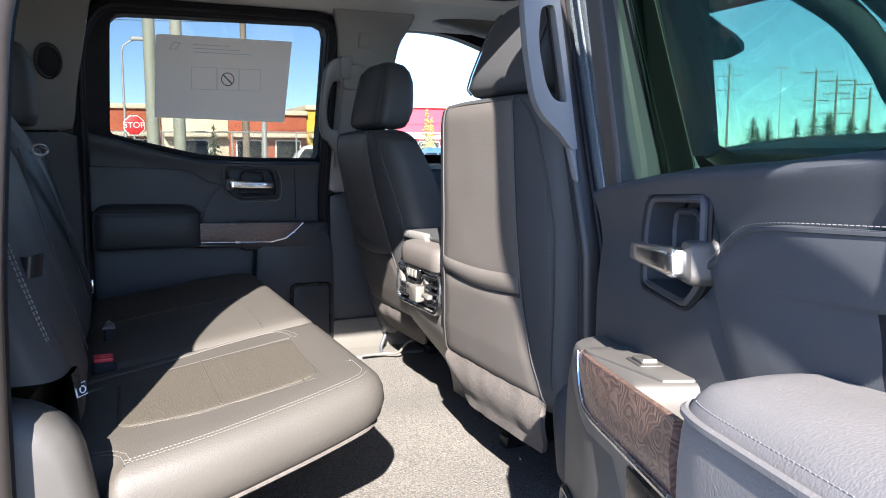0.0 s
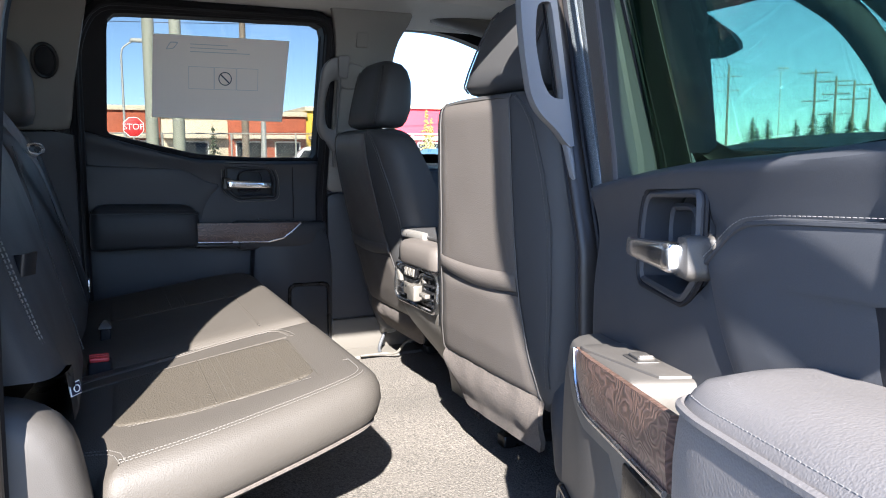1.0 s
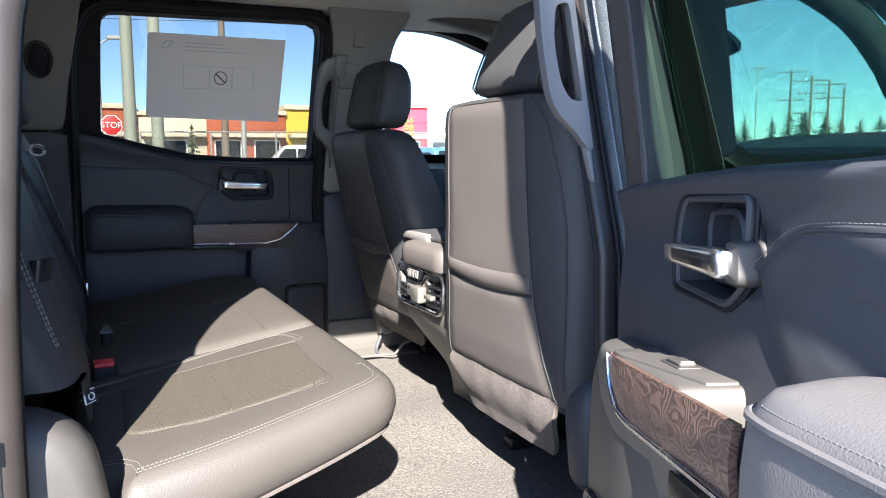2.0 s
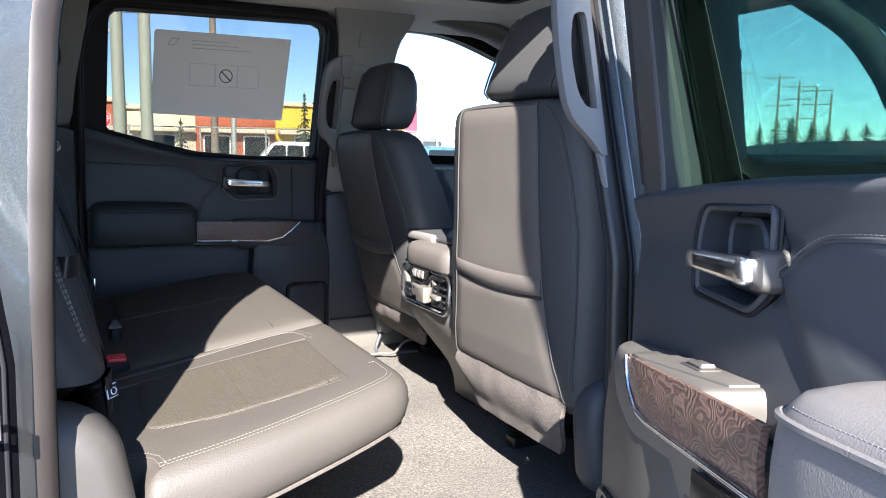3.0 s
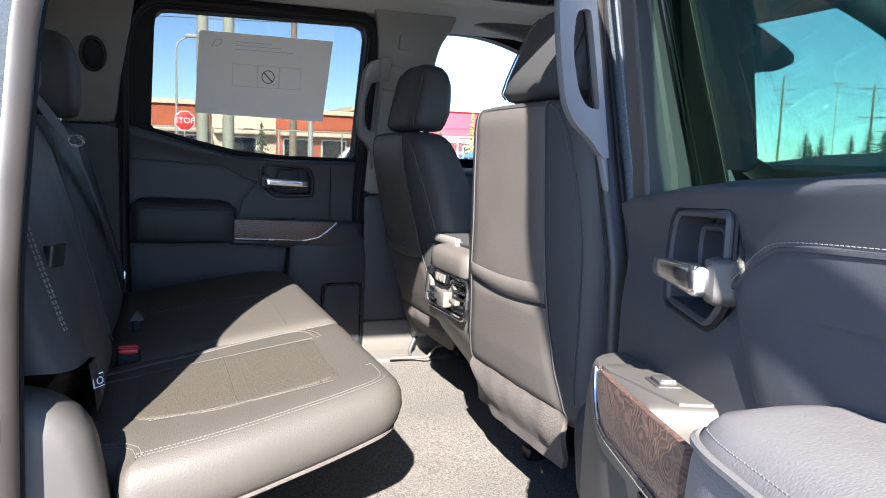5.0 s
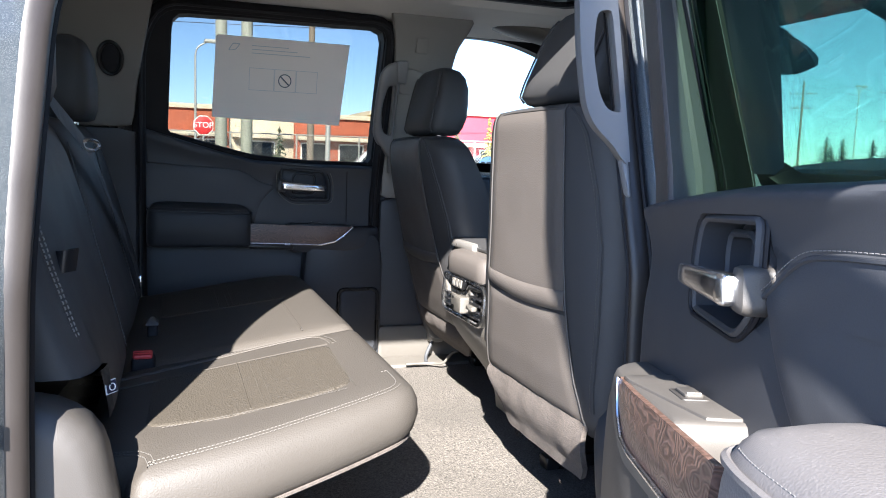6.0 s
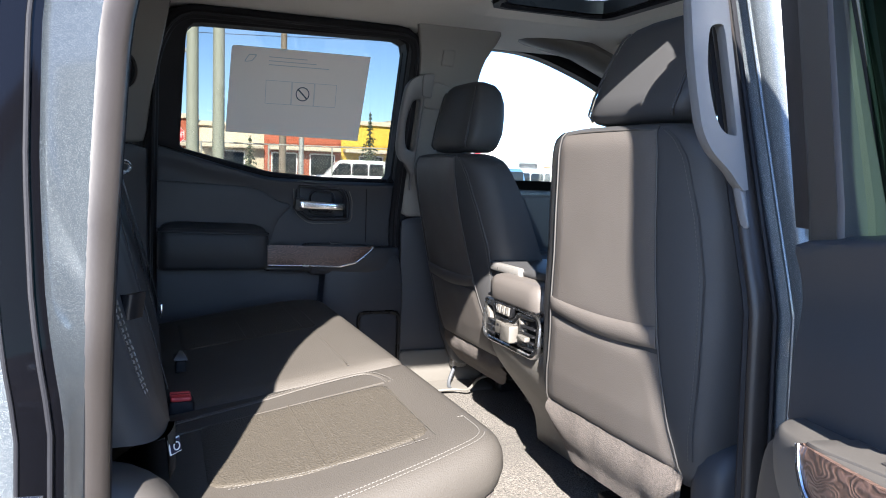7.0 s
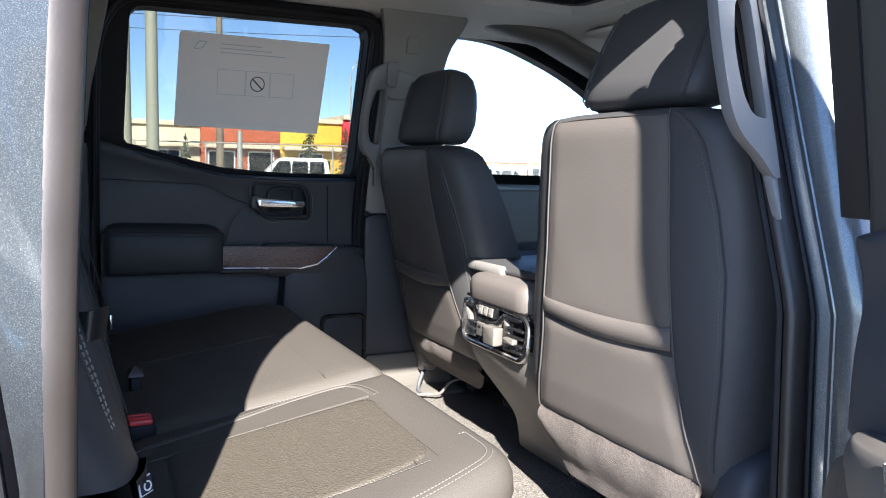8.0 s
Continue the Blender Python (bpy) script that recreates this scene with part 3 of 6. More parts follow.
    part("belt_guide", slab(resample(rounded([(0.31, 1.635), (0.40, 1.64), (0.41, 1.70), (0.34, 1.72), (0.305, 1.69)], 0.03), 30), -0.046, -0.034, 0.005, to), UPPER_TRIM, pillar, "belt height adjuster cover")
    # rear corner trim and headliner drop
    rear = thing("corner_trim", "grey plastic trim on the rear corner of the cab", "pillar trim", (-0.65, s * 0.78, FLOOR), kind="structure")
    e = 0.0 if s < 0 else 0.058
    c_up = resample(rounded([(-0.83, 1.497), (-0.535 + e, 1.497), (-0.52 + e, 1.62), (-0.41, 1.88), (-0.83, 1.88)], 0.02), 50)
    part("upper_cover", slab(c_up, -0.060, -0.040, 0.008, to), CORNER_TRIM, rear)
    c_lo = resample(rounded([(-0.83, 0.70), (-0.528 + e, 0.70), (-0.528 + e, 1.494), (-0.83, 1.494)], 0.01), 50)
    part("lower_cover", slab(c_lo, -0.055, -0.035, 0.008, to), PLASTIC, rear, "dark lower cover")
    loop2 = [Vector((-0.530 + 0.030 * math.cos(a), s * (trim_y(1.682 + 0.042 * math.sin(a)) - 0.066), 1.682 + 0.042 * math.sin(a))) for a in [k * math.pi / 12 for k in range(24)]]
    part("belt_bezel", tube(loop2, 0.006, 8, True), BLACK, rear, "belt outlet bezel")
    part("belt_outlet", slab([Vector((p.x, p.z)) for p in loop2], -0.066, -0.0595, 0.001, to), BLACK_RUBBER, rear, "dark belt outlet")
    # roof rail above the doors
    rail = bmesh.new()
    pts = [(x, s * 0.70, 1.872 + (0.0 if x < 0.6 else -0.10 * ((x - 0.6) / 0.35) ** 2)) for x in np.linspace(-0.80, 0.62, 24)]
    tube(pts, 0.022, 10, bm=rail, flat=0.6, up=(0, 0, 1))
    solid("trim_roof_rail", rail, HEADLINER, "grey fabric-covered roof rail above the doors", "trim", "structure")
    # sill
    sill = bmesh.new()
    slab(rrect(-0.50, s * 0.66 if s > 0 else -0.90, 0.60, 0.90 if s > 0 else -0.66, 0.02), 0.66, 0.752, 0.012, bm=sill)
    solid("sill", sill, PLASTIC_GREY, "grey plastic door sill plate", "sill", "structure")
    # grab handle on the pillar
    grab = thing("grab_handle", "grey plastic grab handle on the pillar between the doors", "grab handle", (0.27, s * 0.74, 1.40))
    dx = -0.006 if s < 0 else 0.04
    shape = rounded([(0.270, 1.735), (0.232, 1.728), (0.207, 1.70), (0.200, 1.60), (0.203, 1.515), (0.214, 1.487), (0.246, 1.457), (0.258, 1.435), (0.270, 1.435)], [0.006, 0.02, 0.03, 0.1, 0.03, 0.03, 0.02, 0.004, 0.004], 6)
    hole = rounded([(0.259, 1.662), (0.234, 1.658), (0.221, 1.60), (0.226, 1.535), (0.238, 1.510), (0.261, 1.508)], [0.008, 0.016, 0.05, 0.03, 0.012, 0.004], 6)
    gto = lambda a, b, h: Vector((a + dx, s * ((0.752 - 0.25 * (b - 1.45) if s < 0 else trim_y(b) - 0.055) + h), b))
    part("bar", ring([Vector(p) for p in shape], [Vector(p) for p in hole], 0.010, -0.012, gto, 110, bevel=0.005), GRAB, grab, sharp=60)
    part("foot", slab(resample(rounded([(0.2575, 1.447), (0.270, 1.447), (0.270, 1.385), (0.265, 1.385)], 0.003), 30), -0.009, 0.006, 0.003, gto), GRAB, grab)
    part("top_mount", slab(resample(rounded([(0.250, 1.732), (0.288, 1.735), (0.288, 1.665), (0.258, 1.668)], 0.006), 30), -0.020, -0.0125, 0.003, gto), GRAB, grab)


for s in (-1, 1):
    cab_side(s)


# ---- rear doors ----
# Door's own axes: u to the rear from its front edge, v into the cab, z up.
def lean(z):
    return 0.27 * max(0.0, z - 1.40)


def flat(a, b, h):
    """A plate that stands along the door."""
    return Vector((a, h, b))


def rear_door(name, m, flip, label, tint, paper=False):
    """paper: the far door, shut and in the shade, which darker trim colours repeat; the other stands open in the light.
    """
    door = thing(name, label, "car door", m=m, flip=flip, placed=True)
    duz = lambda u, z, h: Vector((u, h + lean(z), z))
    if paper:
        top_u, top_zs = [0, .25, .42, .55, .70, .76], [1.404, 1.405, 1.412, 1.442, 1.488, 1.505]
        rise, drop = 0.027, 0.0
    else:
        top_u, top_zs = [-.02, .0, .15, .28, .40, .50, .57, .70, .76], [1.388, 1.391, 1.407, 1.418, 1.424, 1.433, 1.440, 1.462, 1.475]
        rise, drop = 0.09, 0.028
    belt = lambda u: interp(u, top_u, top_zs)
    # shell and outer skin
    shell = resample(rounded([(0.0, 0.66), (0.0, 1.402 - drop), (0.45, 1.405 - drop), (0.84, 1.47 - 1.6 * drop), (0.85, 1.1), (0.74, 0.66)], [0.04, 0.015, 0.2, 0.03, 0.2, 0.08]), 80)
    part("shell", slab(shell, -0.125, -0.012, 0.008, duz), BLACK_RUBBER, door, "black inner shell")
    skin = resample(rounded([(-0.02, 0.60), (-0.02, 1.41 - 1.3 * drop), (0.45, 1.415 - 1.3 * drop), (0.86, 1.48 - 2 * drop), (0.87, 1.1), (0.76, 0.60)], [0.04, 0.015, 0.2, 0.03, 0.2, 0.08]), 80)
    part("outer_skin", slab(skin, -0.165, -0.128, 0.014, duz), PAINT, door, "blue-grey metallic outer skin")
    # window frame, glass
    outer = rounded([(0.0, 1.392), (0.0, 1.885), (0.66, 1.885), (0.785, 1.80), (0.850, 1.50), (0.82, 1.465), (0.45, 1.398)], [0.01, 0.04, 0.10, 0.10, 0.06, 0.03, 0.2], 6)
    inner = rounded([(0.030, 1.412), (0.018, 1.848), (0.667, 1.838), (0.682, 1.487), (0.55, 1.455), (0.42, 1.425), (0.25, 1.413)], [0.012, 0.04, 0.035, 0.02, 0.1, 0.1, 0.1], 6)
    if not paper:
        outer = rounded([(0.0, 1.33), (0.0, 1.885), (0.66, 1.885), (0.785, 1.80), (0.850, 1.42), (0.82, 1.33), (0.45, 1.33)], [0.01, 0.04, 0.10, 0.10, 0.06, 0.03, 0.0], 6)
        inner = rounded([(0.028, 1.345), (0.028, 1.848), (0.667, 1.838), (0.682, 1.36), (0.40, 1.345)], [0.0, 0.04, 0.035, 0.02, 0.0], 6)
    g0 = -0.064 if paper else -0.046
    bowed = lambda u, z, h: duz(u, z, h - (0.0 if paper else 0.16 * max(0.0, u - 0.42) ** 2))
    part("window_frame", ring(outer, inner, g0 - (0.016 if paper else 0.030), -0.004 if paper else -0.030, bowed, 110, bevel=0.005), BLACK_RUBBER if paper else FRAME_BLACK, door, "black window frame")
    fr = rounded([(-0.002, 1.395), (-0.002, 1.888), (0.66, 1.888), (0.785, 1.80), (0.850, 1.50)], [0.01, 0.04, 0.1, 0.1, 0.02], 6)
    part("frame_trim", tube([bowed(p.x, p.y, 0.0) for p in resample(fr[12:], 60, False)], 0.012, 8, flat=0.7), PLASTIC, door, "dark frame trim")
    if paper:
        part("upright_flange", slab(resample(rounded([(-0.026, 1.405), (-0.030, 1.87), (0.008, 1.87), (0.016, 1.405)], 0.006), 40), 0.004, 0.034, 0.006, duz), PLASTIC, door, "dark front upright")
        # A grey cover drawn in dark plastic here: shade put into its colour.
        part("upright_cover", slab(resample(rounded([(-0.02, 1.405), (-0.02, 1.87), (0.014, 1.87), (0.024, 1.405)], 0.006), 40), -0.038, 0.002, 0.003, duz), PLASTIC, door, "grey front upright")
        part("belt_seal", tube([duz(u, interp(u, [0, .25, .42, .55, .69], [1.408, 1.409, 1.421, 1.451, 1.486]), -0.020) for u in np.linspace(0.02, 0.69, 30)], 0.009, 8), BLACK_RUBBER, door, "black belt seal")
    else:
        # upright of the frame: dark inner face, and a grey face turned to the glass
        def plan_up(points):
            return [[Vector((u, v + (0.14 + 0.13 * (0.03 - v) / 0.06) * max(0.0, z - 1.40), z)) for u, v in points] for z in np.linspace(1.38, 1.885, 12)]

        dark = [(-0.022, -0.010), (-0.024, 0.022), (-0.018, 0.030), (-0.006, 0.033), (0.030, 0.033), (0.0435, 0.0315), (0.0435, -0.010)]
        part("upright_flange", loft(plan_up(dark)), PLASTIC_MID, door, "dark front upright", sharp=50)
        grey = [(0.044, 0.031), (0.048, 0.030), (0.051, 0.027), (0.044, 0.000), (0.036, -0.026), (0.032, -0.031), (0.012, -0.031), (0.012, 0.012), (0.040, 0.012)]
        part("frame_header", slab(resample(rounded([(0.02, 1.846), (0.02, 1.884), (0.60, 1.884), (0.64, 1.846)], 0.004), 40), -0.0295, -0.006, 0.003, bowed), FRAME_BLACK, door, "black header of the window frame")
        rail = [p for p in resample(fr[12:], 60, False) if p.y > 1.66 and p.x > 0.58]
        part("frame_web", sheet(lambda a, b: bowed(rail[round(a * (len(rail) - 1))].x - 0.006, rail[round(a * (len(rail) - 1))].y - 0.004, -0.034 + 0.032 * b), len(rail) - 1, 3, 0.010), FRAME_BLACK, door, "black rear corner of the window frame")
        hem = [[Vector((u, v + 0.15 * (z - 1.40), z)) for u, v in ((-0.118, -0.012), (-0.120, -0.002), (-0.112, 0.002), (-0.052, 0.002), (-0.030, -0.012))] for z in np.linspace(1.394, 1.87, 8)]
        part("upright_hem", loft(hem), UPRIGHT_DARK, door, "dark rubber-coated front hem of the frame", sharp=50)
        for u in (-0.056, -0.047):
            part("hem_lip", tube([(u, 0.003 + 0.15 * (z - 1.40), z) for z in np.linspace(1.396, 1.87, 8)], 0.0028, 6), BLACK_RUBBER, door, "black sealing lip")
        part("upright_cover", loft(plan_up(grey)), UPRIGHT_GREY, door, "grey front upright", sharp=50)
        strip = resample(rounded([(0.034, 1.36), (0.034, 1.86), (0.098, 1.86), (0.119, 1.36)], 0.004), 40)
        part("glass_border", slab(strip, -0.0415, -0.0405, 0.0003, duz), PLASTIC, door, "dark strip along the front edge of the glass")
        part("belt_seal", tube([duz(u, belt(u) - 0.014, -0.024) for u in np.linspace(0.02, 0.69, 30)], 0.009, 8), BLACK_RUBBER, door, "black belt seal")
    vrun = g0 + 0.012
    part("glass_run", tube([duz(0.0275 if not paper else 0.022 - 0.008 * k / 12, 1.385 + 0.47 * k / 12, vrun) for k in range(13)], 0.007, 8), FRAME_BLACK, door, "black glass run")
    part("run_trim", tube([duz(0.0345 if not paper else 0.027 - 0.008 * k / 12, 1.385 + 0.47 * k / 12, vrun - 0.002) for k in range(13)], 0.0032, 6), RUN_TRIM, door, "thin olive run trim")
    pane = part("glass", slab([Vector(p) for p in inset(inner, -0.01)], g0, g0 + 0.004, 0.0005, duz), tint, door, "dark tinted window glass")
    pane.visible_shadow = not paper
    # upper trim panel with a soft shelf under the window
    top = [(u, belt(u)) for u in np.linspace(-0.022, 0.757, 28)]
    upper = resample([Vector(p) for p in top] + rounded([(0.757, 1.18), (0.36, 1.175), (-0.022, 1.175)], [0.02, 0.05, 0.0]), 130)
    tip = lambda u: 0.0 if paper else -0.03 * (u - 0.25) - 0.55 * max(0.0, u - 0.27) ** 2

    def bulge(u, z, h):
        if h <= 0.0:
            return Vector((u, h, z))
        down = belt(u) - z
        shelf = 0.010 * math.exp(-(down / 0.030) ** 2) - 0.006 * math.exp(-((down - 0.075) / 0.04) ** 2)
        roll = -0.030 * max(0.0, 1 - down / 0.012) ** 2
        return Vector((u, h + shelf + roll + tip(u), z))

    du = 0.015 if paper else 0.0
    rec_o = resample(rounded([(0.176, 1.386), (0.318, 1.393), (0.323, 1.386), (0.322, 1.314), (0.284, 1.284), (0.167, 1.286), (0.160, 1.292), (0.160, 1.350)], [0.016, 0.008, 0.006, 0.018, 0.016, 0.014, 0.012, 0.02]), 70)
    rec_o = [p + Vector((du, 0)) for p in rec_o]
    rec_i = inset(rec_o, 0.0075)
    # the panel is drawn out in steps from the recess to its edge, so that it can swell
    rings = []
    c = sum(rec_o, Vector((0, 0))) / len(rec_o)
    n_p = 200
    ang = [2 * math.pi * k / n_p for k in range(n_p)]

    def reach(pts, a):
        d, best = Vector((math.cos(a), math.sin(a))), 0.0
        for p, q in zip(pts, pts[1:] + pts[:1]):
            e, w = q - p, p - c
            det = d.x * -e.y + e.x * d.y
            if abs(det) > 1e-12:
                t, k = (w.x * -e.y + e.x * w.y) / det, (d.x * w.y - d.y * w.x) / det
                if t > best and -1e-6 <= k <= 1 + 1e-6:
                    best = t
        return best

    near_r, far_r = [reach(rec_o, a) for a in ang], [reach(upper, a) for a in ang]
    for f, h in [(0.0, -0.02), (0.0, 0.024), (0.02, 0.030)] + [(k / 14, 0.030) for k in range(1, 14)] + [(0.965, 0.030), (0.985, 0.029), (1.0, 0.024), (1.0, -0.02)]:
        rings.append([bulge(c.x + math.cos(a) * (p + (q - p) * f), c.y + math.sin(a) * (p + (q - p) * f), h) for a, p, q in zip(ang, near_r, far_r)])
    panel = bmesh.new()
    rows = [[panel.verts.new(p) for p in r] for r in rings]
    for a, b in zip(rows, rows[1:]):
        for k in range(n_p):
            panel.faces.new((a[k - 1], a[k], b[k], b[k - 1]))
    part("upper_panel", panel, PLASTIC, door, "dark soft-touch upper panel", sharp=50)
    # shaped middle panel below the stitched seam, behind the armrest
    if paper:
        mid = [(0.352, 1.330), (0.40, 1.342), (0.46, 1.382), (0.757, 1.396), (0.757, 1.20), (0.42, 1.20), (0.40, 1.28)]
        seam = [(0.345, 1.333), (0.365, 1.338), (0.40, 1.350), (0.44, 1.380), (0.50, 1.391), (0.62, 1.396), (0.75, 1.402)]
    else:
        mid = [(0.330, 1.334), (0.345, 1.342), (0.382, 1.369), (0.42, 1.376), (0.757, 1.390), (0.757, 1.20), (0.42, 1.20), (0.36, 1.27)]
        seam = [(0.328, 1.333), (0.345, 1.344), (0.362, 1.358), (0.382, 1.370), (0.405, 1.3755), (0.46, 1.380), (0.60, 1.387), (0.75, 1.394)]
    face = 0.0312 if paper else 0.0335
    mid = resample(rounded(mid, [0.01, 0.02, 0.03, 0.02, 0.02, 0.02, 0.05] + [0.05] * (len(mid) - 7)), 90)
    part("middle_panel", pillow(bmesh.new(), mid, [(0.0, 0.0), (face - 0.005, 0.0), (face - 0.0012, 0.0015), (face, 0.005)] + [(face, 0.026 + 0.01 * k) for k in range(4)], lambda a, b, h: Vector((a, h + tip(a), b))), PLASTIC, door, "dark soft-touch insert")
    line = [Vector((p.x, face + tip(p.x), p.z)) for p in smooth_line([(a, 0, b) for a, b in seam], 60)]
    if not paper:
        part("stitched_seam", stitches([p + Vector((0, 0.002, 0)) for p in line], (0, 1, 0), 0.0030, 0.0018, 0.00040), DOOR_THREAD, door, "pale contrast stitching")
        part("seam_piping", tube([p + Vector((0, -0.0005, -0.005)) for p in line], 0.0024, 6), PLASTIC, door)
    else:
        part("panel_joint", tube([(0.118, 0.0345, z) for z in np.linspace(1.215, 1.395, 12)], 0.0014, 5), BLACK_RUBBER, door, "dark joint line")
    # lower trim with map pocket
    low = resample(rounded([(-0.020, 0.69), (-0.020, 1.172), (0.757, 1.172), (0.757, 1.0), (0.70, 0.69)], 0.03), 90)
    part("lower_panel", slab(low, -0.012, 0.026, 0.010, flat), PLASTIC, door, "dark plastic lower panel")
    front = resample(rounded([(0.002, 0.72), (-0.002, 1.10), (0.02, 1.188), (0.14, 1.196), (0.26, 1.15), (0.275, 0.95), (0.33, 0.72)], [0.03, 0.08, 0.04, 0.05, 0.03, 0.05, 0.04]), 90)
    # Far housing is coloured darker for the shade it stands in.
    part("pocket_housing", slab(front, 0.0, 0.084, 0.020, flat), PLASTIC if paper else PLASTIC_MID, door, "dark moulded pocket housing")
    if not paper:
        part("armrest_base", slab(resample(rounded([(0.285, 0.74), (0.272, 0.95), (0.262, 1.150), (0.45, 1.150), (0.45, 0.74)], [0.02, 0.05, 0.01, 0.0, 0.02]), 60), 0.0, 0.080, 0.008, flat), PLASTIC_MID, door, "moulded base of the armrest")
    part("pocket_rim", ring(rrect(0.012, 0.775, 0.155, 1.0, 0.025), rrect(0.022, 0.785, 0.146, 0.99, 0.02), 0.080, 0.090, flat, 60, bevel=0.003), BLACK, door)
    part("speaker_grille", slab(rrect(0.024, 0.787, 0.144, 0.988, 0.02), 0.078, 0.087, 0.002, flat), PLASTIC, door)
    # switch block of the armrest: a nose, a raised plate, and the pull cup behind it
    arm = lambda u, v, z: Vector((u, v, z + rise * (u - 0.135) * min(1.0, max(0.0, (z - 1.05) / 0.08))))
    plan = resample(rounded([(0.0, 0.0), (0.006, 0.052), (0.045, 0.086), (0.11, 0.0945), (0.322, 0.0925), (0.322, 0.0)], [0.0, 0.03, 0.05, 0.06, 0.0, 0.0], 8), 80)
    blk = bmesh.new()
    pillow(blk, plan, [(1.115 if paper else 1.06, 0.020), (1.12 if paper else 1.10, 0.012), (1.135, 0.006), (1.16, 0.002), (1.182, 0.0), (1.195, 0.002), (1.2020, 0.005), (1.2045, 0.009)], arm, scaled=True)
    # Far block and plate: shade painted in as dark plastic.
    part("switch_block", blk, PLASTIC if paper else SWITCH_GREY, door, "grey plastic switch block")
    plate = resample(rounded([(0.108, 0.010), (0.122, 0.088), (0.146, 0.089), (0.309, 0.058), (0.309, 0.010)], [0.006, 0.006, 0.01, 0.004, 0.02]), 60)
    part("switch_plate", slab(plate, 1.196, 1.2075, 0.0025, arm), PLASTIC if paper else SWITCH_GREY, door)
    sw = part("window_switch", slab(rrect(0.196, 0.034, 0.246, 0.060, 0.004), 1.2065, 1.2090, 0.0012, arm), PLASTIC_MID, door, "chrome-tipped window switch")
    part("switch_key", slab(rrect(0.204, 0.038, 0.240, 0.056, 0.004), 1.2085, 1.2125, 0.0015, arm), SWITCH_GREY, sw)
    part("switch_tip", slab(rrect(0.2345, 0.040, 0.2385, 0.054, 0.001), 1.2120, 1.2138, 0.0008, arm), PLASTIC_SILVER, sw)
    part("pull_cup", slab(rrect(0.300, 0.0, 0.445, 0.088, 0.004), 1.126 if paper else 1.09, 1.138 if paper else 1.125, 0.002, arm), BLACK, door, "dark pull cup")
    # wood strip on the side, with the chrome line below and up its nose
    nose = ([0.107, 0.135, 0.165, 0.217, 0.44], [1.203, 1.178, 1.156, 1.143, 1.143]) if paper else ([0.122, 0.128, 0.140, 0.169, 0.209, 0.44], [1.204, 1.181, 1.166, 1.149, 1.1445, 1.1430])
    low_z = lambda u: interp(u, nose[0], nose[1])
    us = [nose[0][0] + (0.436 - nose[0][0]) * (k / 50) ** 1.4 for k in range(51)]
    bow = lambda u: 0.0955 - 0.006 * max(0.0, (0.20 - u) / 0.09) ** 2 - 0.012 * max(0.0, u - 0.2)

    def wood(s, t):
        u = us[round(s * 50)]
        z0 = low_z(u)
        return arm(u, bow(u) + 0.003 * math.sin(math.pi * t), z0 + (1.2045 - z0) * t)

    part("wood_strip", sheet(wood, 50, 6, -0.007), WOOD, door, "open-pore brown wood strip")
    for d, r in ((0.0, 0.0024), (0.007, 0.0016)) if not paper else ((0.0, 0.0036),):
        row = [arm(u - d * (1 if u < 0.16 else 0.4), bow(u) + 0.0025 - d * 0.2, low_z(u) - d * (0.2 if u < 0.15 else 0.55)) for u in us]
        part("chrome_line", tube(row, r, 8), CHROME_SOFT, door, "bright chrome line")
    # padded armrest
    if paper:
        pad_plan = rounded([(0.428, -0.05), (0.428, 0.094), (0.47, 0.102), (0.745, 0.096), (0.745, -0.05)], [0.0, 0.025, 0.1, 0.03, 0.0], 8)
    else:
        pad_plan = rounded([(0.418, -0.05), (0.424, 0.040), (0.448, 0.098), (0.50, 0.107), (0.755, 0.100), (0.755, -0.05)], [0.0, 0.08, 0.035, 0.1, 0.03, 0.0], 8)
    pad_plan = resample(pad_plan, 80)
    up = lambda a, b, h: Vector((a, b, h + rise * (a - 0.40) * min(1.0, max(0.0, (h - 1.14) / 0.08))))
    pd = bmesh.new()
    pillow(pd, pad_plan, [(1.138, 0.012), (1.142, 0.003), (1.15, 0.0), (1.205, 0.0), (1.228, 0.002), (1.243, 0.005), (1.253, 0.0115), (1.261, 0.020), (1.266, 0.034), (1.269, 0.055)], up)
    # Far pad takes the darkened leather; its shade is put into the colour.
    pad = part("armrest_pad", pd, PAD_LEATHER if not paper else SHADE_LEATHER, door, "padded leather armrest", sharp=60)
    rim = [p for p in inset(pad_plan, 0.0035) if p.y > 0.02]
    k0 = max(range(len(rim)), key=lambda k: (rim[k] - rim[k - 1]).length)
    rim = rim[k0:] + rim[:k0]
    part("piping", tube([up(p.x, p.y, 1.243) for p in rim], 0.0035, 6), PAD_LEATHER if not paper else SHADE_LEATHER, pad)
    part("stitching", stitches([up(p.x + (0.006 if p.x < 0.47 else 0), p.y - 0.0070, 1.2515) for p in rim], (0, 0, 1), 0.0032, 0.0018, 0.00042), STITCH if paper else DOOR_THREAD, pad)
    # handle in its recess
    part("handle_bezel", ring(rec_o, rec_i, -0.004, 0.0335, flat, 90, bevel=0.003), PLASTIC, door, "dark handle bezel")
    part("handle_rim", tube([Vector((p.x, 0.030 + tip(p.x), p.y)) for p in inset(rec_o, -0.002)], 0.0026, 6, True), BLACK_RUBBER, door, "black line round the handle dish")
    if paper:
        part("dish_edge", tube([Vector((p.x, 0.0315, p.y)) for p in inset(rec_o, -0.011)], 0.0016, 6, True), PLASTIC_GREY, door, "thin grey edge of the handle dish")
